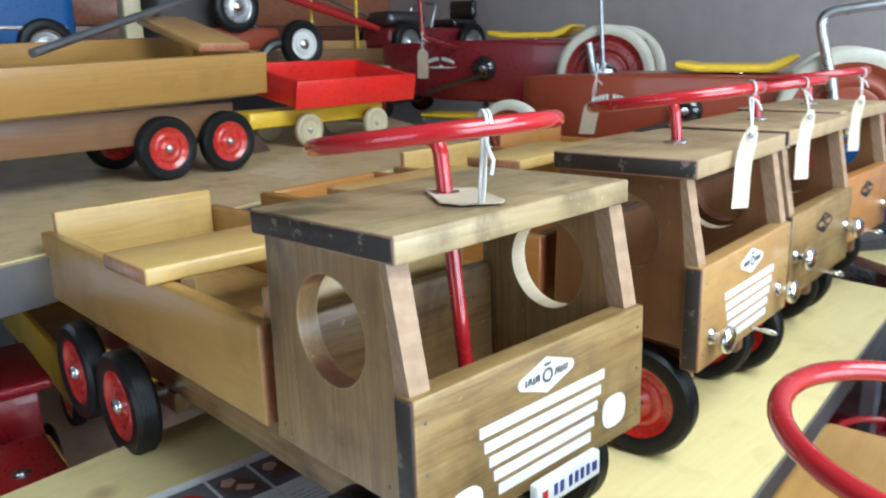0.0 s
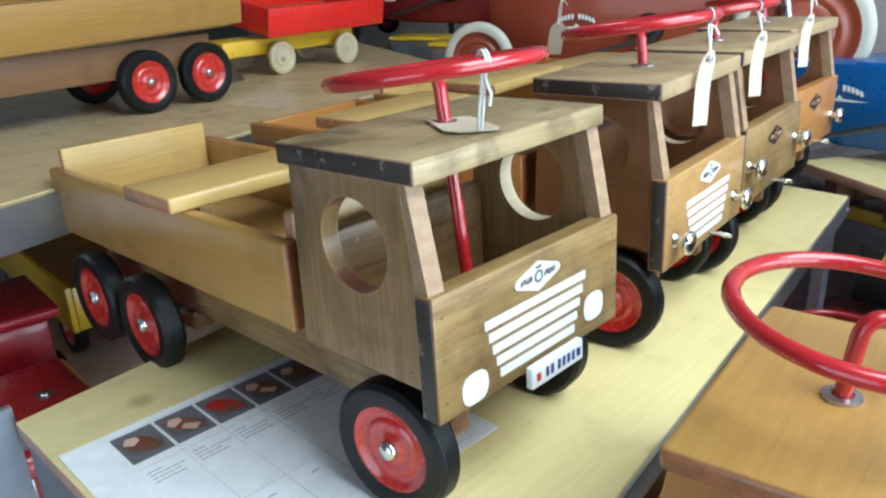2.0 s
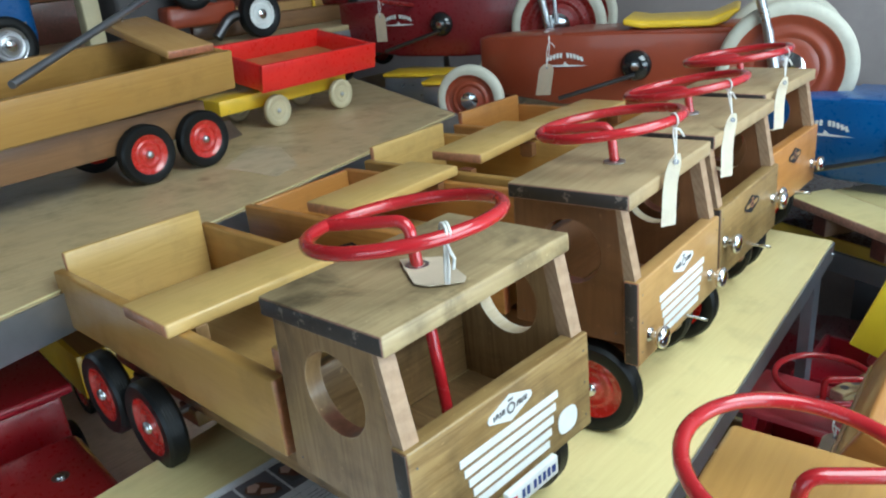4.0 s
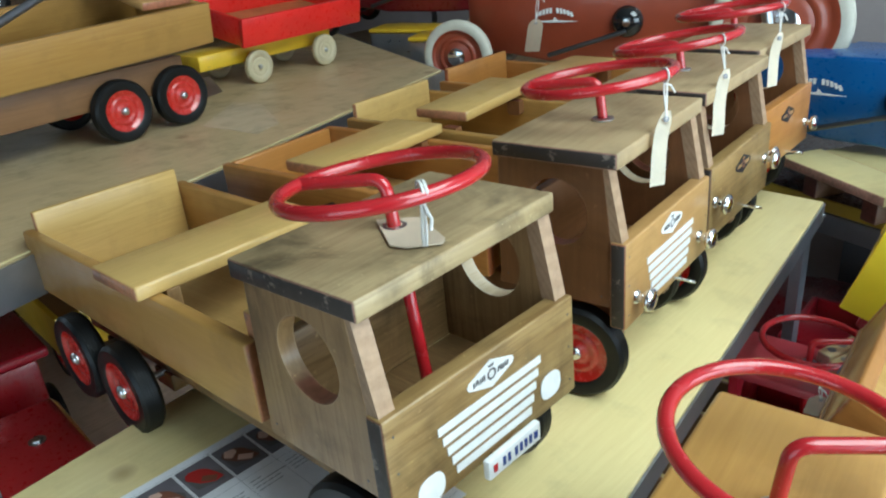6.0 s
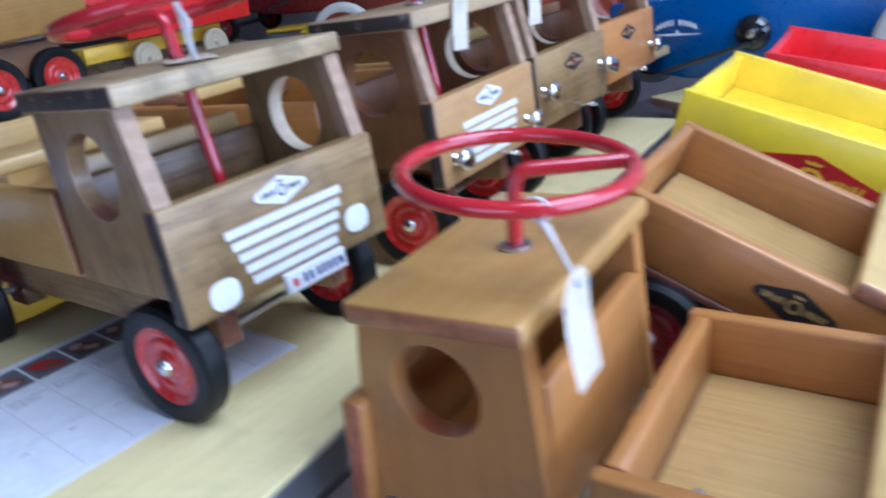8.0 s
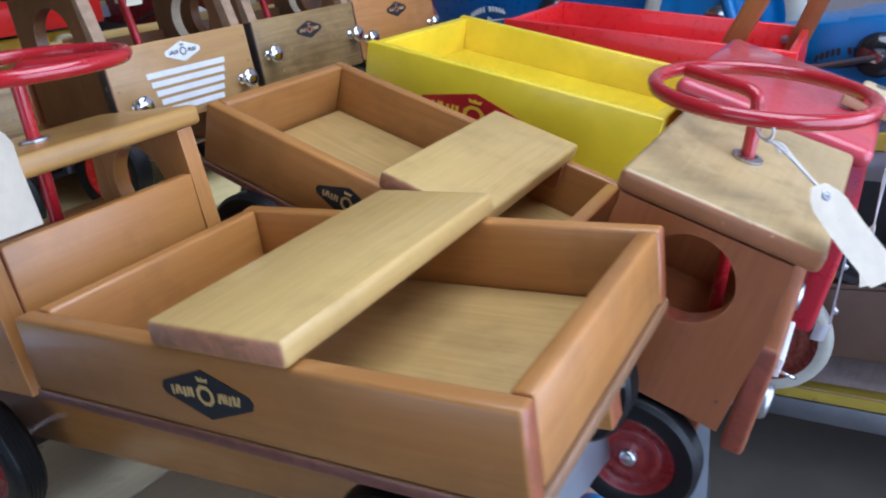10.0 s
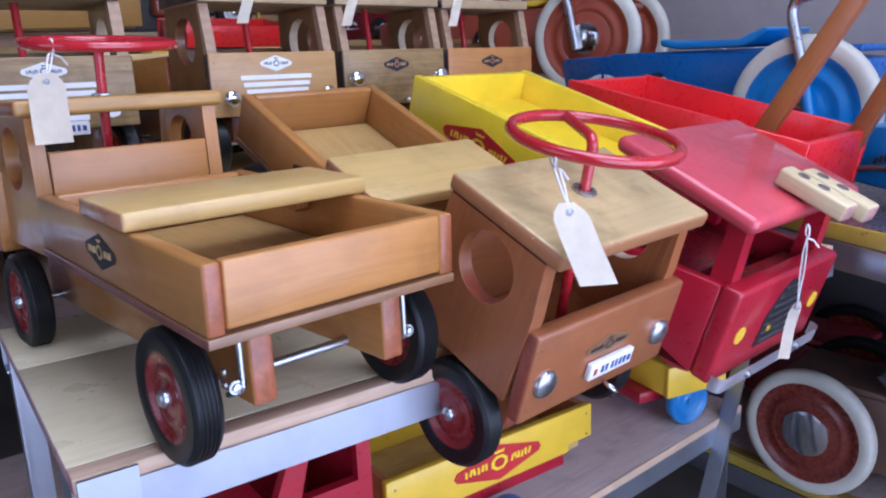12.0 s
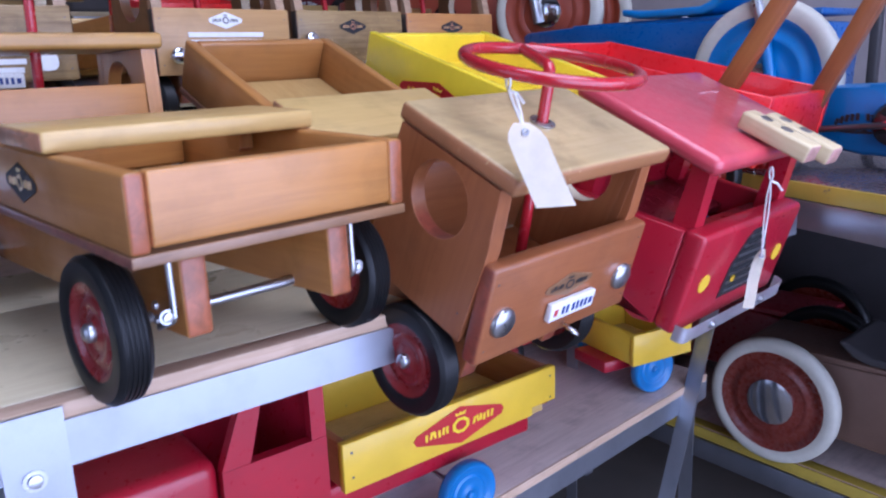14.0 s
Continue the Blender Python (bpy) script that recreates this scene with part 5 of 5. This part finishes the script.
# the box tips up about its lower near edge
tipped = Matrix.Translation((0, -0.106, 0.0935)) @ pose(0, 0, 0, 9.5, 0, 0) @ Matrix.Translation((0, 0.106, -0.091))
for y in (-0.112, 0.118):
    board("side", (-0.168, 0.243, y, y + 0.012, 0.095, 0.165), red_bright, Rt, 0.002).matrix_basis = tipped
for x in (-0.166, 0.229):
    board("end", (x, x + 0.012, -0.0995, 0.1175, 0.097, 0.163), red_bright, Rt, 0.002).matrix_basis = tipped
board("floor_board", (-0.153, 0.228, -0.0994, 0.1174, 0.098, 0.116), WOODS["ciderx"], Rt, 0.001).matrix_basis = tipped
board("chassis", (-0.26, 0.18, -0.05, 0.05, 0.052, 0.0905), yellow_dull, Rt, 0.003)
for x in (-0.11, 0.12):
    part("axle", tube([(x, -0.09, 0.041), (x, 0.09, 0.041)], 0.004, 8), steel, Rt, "", True)
    for s in (-1, 1):
        put_wheel(CREAM_WHEEL, Rt, pose(x, s * 0.085, 0.041))


bracket = empty("metal_bracket", pose(-1.60, 0.955, 1.2575, 0, 0, 20), "small bent grey metal bracket lying on the display table", "bracket")
part("plate", prism([(-0.03, 0.0), (-0.027, 0.0), (0.001, 0.034), (0.030, 0.0), (0.033, 0.0), (0.001, 0.038)], -0.03, 0.03), dull_steel, bracket)

# ---- leaflet ----
leaf = empty("leaflet", pose(-0.597, 0.127, 1.0907, 0, 0, -1), "printed paper leaflet with small photos, lying under the truck", "leaflet")
board("sheet", (0.0, 0.286, 0.0, 0.325, 0.0, 0.0006), paper, leaf, 0)
for i in range(6):
    y = 0.066 + i * 0.0465
    p = board("photo", (0.014, 0.070, y - 0.0215, y + 0.0215, 0.0007, 0.001), photo_ground, leaf, 0)
    k = random.uniform(-0.003, 0.003)
    shade = [(0.028, y - 0.019), (0.058, y - 0.015 + k), (0.064, y + 0.014), (0.050, y + 0.019), (0.034, y + 0.008)]
    part("picture", prism(shade, 0.00102, 0.00108, "z"), dark_print, p)
    shape = [(0.026, y - 0.014 + k), (0.034, y - 0.018), (0.050, y - 0.009), (0.060, y + 0.004 - k), (0.058, y + 0.016), (0.047, y + 0.013), (0.034, y + 0.009), (0.026, y + 0.001)]
    part("picture", prism(shape, 0.0011, 0.0013, "z"), photo_red if i == 2 else photo_wood, p)
    lighter = [(0.024, y - 0.010), (0.034, y - 0.016), (0.041, y - 0.009 + k), (0.034, y + 0.001), (0.027, y)]
    part("picture", prism(lighter, 0.00135, 0.0015, "z"), photo_pale if i != 2 else photo_red, p)
    crate = [(0.041, y - 0.001), (0.048, y - 0.007), (0.059, y + 0.006 + k), (0.052, y + 0.012)]
    part("picture", prism(crate, 0.00135, 0.0015, "z"), photo_pale if i % 2 else photo_wood, p)
    # four short lines of small print beside each photo, every line in a few words
    for n, length in enumerate((0.014, 0.036, 0.026, 0.031)):
        x, start = 0.092 + n * 0.0062, y - 0.019
        while start < y - 0.019 + length:
            word = random.uniform(0.004, 0.008)
            board("text_line", (x, x + 0.0012, start, start + word, 0.0007, 0.0009), print_grey, leaf, 0)
            start += word + 0.0016
    board("text_line", (0.205, 0.2062, y - 0.006, y + 0.002, 0.0007, 0.0009), print_grey, leaf, 0)
    board("rule", (0.010, 0.276, y + 0.0228, y + 0.0231, 0.0007, 0.0008), print_grey, leaf, 0)
for x in (0.0105, 0.082, 0.190, 0.2755):
    board("rule", (x, x + 0.0003, 0.0422, 0.3215, 0.0007, 0.0008), print_grey, leaf, 0)


# ---- price tags ----
def price_tag(loop_at, hole, foot, w, across, mat, label, bow=0.006):
    """A card tag on two strands of string: the ring's loop, the card's hole and its foot are given."""
    a, h, f = Vector(loop_at), Vector(hole), Vector(foot)
    g = empty("price_tag", Matrix.Translation(a), label, "price tag", "price tags")
    wide = Vector((math.cos(radians(across)), math.sin(radians(across)), 0.0))
    down = (f - h).normalized()
    out = wide.cross(down).normalized()
    h, f = h - a, f - a
    loop = [wide.cross(Vector((0, 0, 1))) * (0.0076 * math.cos(t)) + Vector((0, 0, 0.0076 * math.sin(t))) for t in (2 * math.pi * i / 16 for i in range(16))]
    part("loop", tube(loop, 0.0012, 6, True), thread, g, "", True)
    for k in (-1, 1):
        mid = h * 0.5 + wide * (0.0028 * k) + out * 0.002 * k
        part("string", tube([Vector((0, 0, -0.0075)), h * 0.25 + wide * 0.002 * k, mid, h + out * 0.0006 * k], 0.0011, 6), thread, g, "", True)
    part("knot", tube([Vector((0, 0, -0.009)), wide * 0.008 + Vector((0, 0, -0.012)), wide * 0.014 + Vector((0, 0, -0.021))], 0.0013, 6), thread, g, "", True)
    bm = bmesh.new()
    length, rows = (f - h).length + 0.009, []
    for k in range(11):
        z = length * k / 10
        half = w / 2 * (0.42 + 0.58 * min(1.0, z / 0.011))
        c = h + down * (z - 0.009) + out * bow * math.sin(k / 10 * 4.2) 
        rows.append((bm.verts.new(c - wide * half), bm.verts.new(c + wide * half)))
    for p, q in zip(rows, rows[1:]):
        bm.faces.new((p[0], p[1], q[1], q[0]))
    bmesh.ops.solidify(bm, geom=bm.faces[:], thickness=0.0006)
    card = part("card", bm, mat, g, "", True)
    eye = part("eyelet", lathe([(0.0016, -0.0008), (0.0032, -0.0008), (0.0032, 0.0008), (0.0016, 0.0008), (0.0016, -0.0008)], 14, "z"), print_grey, g)
    eye.matrix_basis = Matrix.Translation(h) @ out.to_track_quat("Z", "Y").to_matrix().to_4x4()
    return g


flat = empty("price_tag", pose(-0.270, 0.385, 1.4074, 0, -2.05, 0), "blank manila price tag lying on the truck roof", "price tag", "price tags")
part("card", prism([(-0.080, 0.020), (-0.027, -0.013), (-0.012, -0.010), (0.008, 0.012), (0.002, 0.021), (-0.050, 0.045)], 0.0, 0.0008, "z"), tag_card, flat)
top = Vector((0.0225, -0.0185, 0.0565))
for k in (-1, 1):
    part("string", tube([top + Vector((0.0008 * k, 0.001 * k, -0.008)), top * 0.7 + Vector((0.0006 * k, 0.0009 * k, -0.004)), top * 0.35 + Vector((0.0010 * k, 0.0012 * k, -0.002)), (0.0008 * k, 0.0006 * k, 0.0014)], 0.0013, 6), thread, flat, "", True)
for k in (-1, 1):
    along = Vector((0.0006 * k, 0.0013 * k, 0))
    part("loop", tube([top + along + Vector((0.0076 * math.cos(a) * 0.9, 0.0076 * math.cos(a) * -0.43, 0.0076 * math.sin(a))) for a in (2 * math.pi * i / 16 for i in range(16))], 0.0012, 6, True), thread, flat, "", True)
part("knot", tube([top + Vector((0, 0, -0.008)), top + Vector((-0.001, 0.004, -0.017)), top + Vector((0.000, 0.007, -0.024)), top + Vector((-0.001, 0.006, -0.033))], 0.0014, 6), thread, flat, "", True)
price_tag((-0.276, 0.773, 1.464), (-0.263, 0.756, 1.421), (-0.260, 0.733, 1.352), 0.019, 62, white_tag, "pale card price tag hanging on string from a red ring", 0.004)
price_tag((-0.328, 1.025, 1.456), (-0.296, 0.974, 1.420), (-0.290, 0.946, 1.349), 0.019, 62, white_tag, "pale card price tag hanging on string from a red ring", 0.004)
price_tag((-0.356, 1.301, 1.458), (-0.334, 1.247, 1.420), (-0.331, 1.222, 1.350), 0.019, 62, white_tag, "pale card price tag hanging on string from a red ring", 0.004)
price_tag((0.060, 0.3826, 1.3095), (0.094, 0.367, 1.2715), (0.098, 0.365, 1.206), 0.039, 97, white_tag, "pale card price tag hanging on white string", 0.002)
price_tag((0.509, 0.710, 1.188), (0.554, 0.686, 1.147), (0.592, 0.682, 1.090), 0.033, 62, white_tag, "cream card price tag hanging on white string", 0.0015)
price_tag((0.535, 1.108, 1.062), (0.515, 1.133, 0.953), (0.507, 1.121, 0.886), 0.014, 45, white_tag, "narrow cream price tag hanging before the red grille", 0.006)
price_tag((-1.06, 1.60, 1.425), (-1.066, 1.595, 1.354), (-1.076, 1.59, 1.284), 0.038, 30, tag_card, "manila price tag tied to a pedal car's rod", 0.001)
price_tag((-1.70, 1.607, 1.53), (-1.70, 1.606, 1.478), (-1.70, 1.606, 1.402), 0.034, 30, tag_card, "manila price tag tied to a pedal car's rod", 0.001)
price_tag((-0.185, 1.20, 0.862), (-0.175, 1.18, 0.845), (-0.17, 1.14, 0.838), 0.036, 10, white_tag, "small white price tag on the low red truck", 0.001)

# ---- red toy car on the low shelf behind ----
U2 = empty("toy_car", pose(-1.03, 0.205, 0.7555, 0, 0, -4), "glossy red toy car with a louvred hood, on the low shelf", "toy car")
board("hood", (-0.12, 0.16, -0.10, 0.10, 0.05, 0.18), red_toy, U2, 0.02, "", None, 4)
board("cowl", (-0.34, -0.12, -0.11, 0.11, 0.04, 0.12), red_toy, U2, 0.01)
board("seat_board", (-0.36, -0.16, -0.12, 0.12, 0.225, 0.245), red_cab, U2, 0.006)
board("seat_back", (-0.345, -0.325, -0.10, 0.10, 0.12, 0.224), red_toy, U2, 0.004)
board("seat_stand", (-0.19, -0.17, -0.10, 0.10, 0.12, 0.224), red_toy, U2, 0.004)
bolt(U2, pose(0.005, 0.035, 0.1805), 0.009)
for i in range(6):
    board("louvre", (0.1605, 0.164, -0.06 + i * 0.022, -0.053 + i * 0.022, 0.08, 0.15), steel, U2, 0.001)
for x in (-0.26, 0.08):
    for s in (-1, 1):
        put_wheel(TRUCK_WHEEL, U2, pose(x, s * 0.115, 0.057))
Yb = empty("toy_trailer", pose(-1.70, 0.56, 0.7555, 0, 0, -3), "yellow painted toy trailer box with a worn wooden floor", "toy trailer")
for s in (-1, 1):
    board("side", (-0.3, 0.3, s * 0.12 - 0.006, s * 0.12 + 0.006, 0.08, 0.18), yellow_dull, Yb, 0.002)
for x in (-0.3, 0.288):
    board("end", (x, x + 0.012, -0.1135, 0.1135, 0.082, 0.178), yellow_dull, Yb, 0.002)
board("floor_board", (-0.287, 0.287, -0.1135, 0.1135, 0.125, 0.14), WOODS["ciderx"], Yb, 0.001)
for x in (-0.2, 0.2):
    for s in (-1, 1):
        put_wheel(TRUCK_WHEEL, Yb, pose(x, s * 0.10, 0.057))


# ---- boxes and a dark red car low down ----
for m, l, w in ((pose(-0.36, 0.86, 0.536, 0, 0, 4), 0.30, 0.20), (pose(-0.36, 1.22, 0.536, 0, 0, 2), 0.26, 0.20)):
    c = empty("wooden_box", m, "open brown wooden box with pale plywood edges, on the lower shelf", "box", "open boxes")
    for s in (-1, 1):
        board("side", (-w / 2, w / 2, s * l / 2 - 0.005, s * l / 2 + 0.005, 0.0, 0.155), WOODS["brownx"], c, 0.0)
        board("rim", (-w / 2, w / 2, s * l / 2 - 0.005, s * l / 2 + 0.005, 0.1555, 0.160), shelf_wood, c, 0.001)
        board("end", (s * w / 2 - 0.005, s * w / 2 + 0.005, -l / 2 + 0.0055, l / 2 - 0.0055, 0.0, 0.155), WOODS["browny"], c, 0.0)
    board("divider", (-w / 2 + 0.0055, w / 2 - 0.0055, -0.004, 0.004, 0.006, 0.155), WOODS["brownx"], c, 0.0)
    board("rim", (-w / 2 + 0.0055, w / 2 - 0.0055, -0.004, 0.004, 0.1555, 0.160), shelf_wood, c, 0.001)
    board("base", (-w / 2 + 0.0055, w / 2 - 0.0055, -l / 2 + 0.0055, l / 2 - 0.0055, 0.0, 0.0055), WOODS["brownx"], c, 0.0)
X_car = pedal_car(pose(0.06, 2.13, 0.3065, 0, 0, 182), "dark red pedal car on the lower side shelf", red_deep, SKIFF_BLACK, dark_board, white_card, False, None, far_kit=False)

# ---- old toys on the upper back shelf ----
sc = empty("scooter", pose(-2.12, 1.42, 1.431, 0, 0, 92), "old toy scooter with a black tyre and white hub", "scooter")
put_wheel(WHITE_HUB, sc, pose(0.0, -0.05, 0.075))
put_wheel(GREY_WHEEL, sc, pose(-0.215, -0.03, 0.185))
board("deck", (-0.30, -0.06, -0.02, 0.05, 0.06, 0.125), orange_deep, sc, 0.012, "orange painted deck")
part("fork", tube(bend([(0.0, -0.035, 0.075), (-0.10, -0.035, 0.08), (-0.16, -0.035, 0.02)], 0.03), 0.016, 10), dark_steel, sc, "", True)
part("steering_arm", tube([(-0.12, 0.0, 0.115), (-0.215, 0.0, 0.185)], 0.012, 10), dark_steel, sc, "", True)
la = empty("ride_on_toy", pose(-2.32, 1.70, 1.431, 0, 0, 90), "old ride-on toy of red tubes with yellow uprights", "ride-on toy")
board("base_board", (-0.42, 0.46, -0.06, 0.02, 0.0, 0.055), WOODS["brownx"], la, 0.004)
board("base_board", (-0.42, 0.46, 0.026, 0.12, 0.0, 0.085), WOODS["ciderx"], la, 0.004)
for y, lift in ((-0.03, 0.0), (0.06, 0.03)):
    part("rail", tube([(-0.36, y, 0.275 + lift), (0.24, y, 0.118 + lift)], 0.013, 10), red_tube, la, "", True)
part("thin_rail", tube([(-0.30, 0.02, 0.33), (0.26, 0.02, 0.155)], 0.006, 8), dull_steel, la, "thin grey rod", True)
for x in (-0.06, 0.14):
    part("upright", tube([(x, 0.015, 0.056), (x, 0.015, 0.40)], 0.0065, 8), yellow_dull, la, "yellow upright rod", True)
bl = empty("toy_car", pose(-2.25, 0.62, 1.431, 0, 0, 95), "deep blue metal toy car with chrome trim", "toy car")
board("body", (-0.35, 0.16, -0.10, 0.10, 0.04, 0.26), blue_paint, bl, 0.05, "", None, 5)
board("trim", (-0.30, 0.12, -0.102, -0.1005, 0.12, 0.13), chrome, bl, 0.0005)
for x in (-0.24, 0.06):
    for s in (-1, 1):
        put_wheel(GREY_WHEEL, bl, pose(x, s * 0.10, 0.075))
gr = empty("toy_car", pose(-2.30, 2.15, 1.431, 0, 0, 92), "old grey toy car with a black seat on a shelf", "toy car")
board("body", (-0.26, 0.26, -0.08, 0.08, 0.05, 0.13), red_deep, gr, 0.02, "dark red low body", None, 3)
board("hood", (-0.25, -0.05, -0.075, 0.075, 0.1305, 0.19), dark_steel, gr, 0.028, "rounded grey hood", None, 4)
board("seat", (0.10, 0.24, -0.07, 0.07, 0.1305, 0.165), gloss_black, gr, 0.012, "black padded seat", None, 3)
board("seat_back", (0.21, 0.24, -0.07, 0.07, 0.1655, 0.24), gloss_black, gr, 0.012, "", None, 3)
part("windscreen", tube(bend([(-0.03, -0.07, 0.13), (0.0, -0.07, 0.22), (0.0, 0.07, 0.22), (-0.03, 0.07, 0.13)], 0.02), 0.005, 8), steel, gr, "bent wire windscreen frame", True)
for x in (-0.18, 0.17):
    for k in (-1, 1):
        put_wheel(GREY_WHEEL, gr, pose(x, k * 0.10, 0.075))
tagged(board("display_post", (-2.20, -2.15, 0.90, 0.95, 1.4305, 2.0), cream_wood, None, 0.004), "pale cream wooden post standing on the back shelf", "post")
bundle = empty("dark_case", pose(-2.25, 1.10, 1.431, 0, 0, 8), "dark case standing on the back shelf", "case")
board("body", (-0.10, 0.10, -0.12, 0.12, 0.0, 0.26), dark_board, bundle, 0.02, "", None, 3)
board("lid", (-0.102, 0.102, -0.122, 0.122, 0.2605, 0.29), steel, bundle, 0.008)
for m in (pose(-1.72, 1.78, 1.1725, 0, 0, 20), pose(-1.48, 1.72, 1.1725, 0, 0, 24)):
    case = empty("metal_case", m, "grey metal case with a yellow lid under the pedal car", "case", "grey cases")
    board("body", (-0.11, 0.11, -0.06, 0.06, 0.0, 0.10), steel, case, 0.006)
    board("lid", (-0.112, 0.112, -0.062, 0.062, 0.1005, 0.112), yellow_dull, case, 0.003)
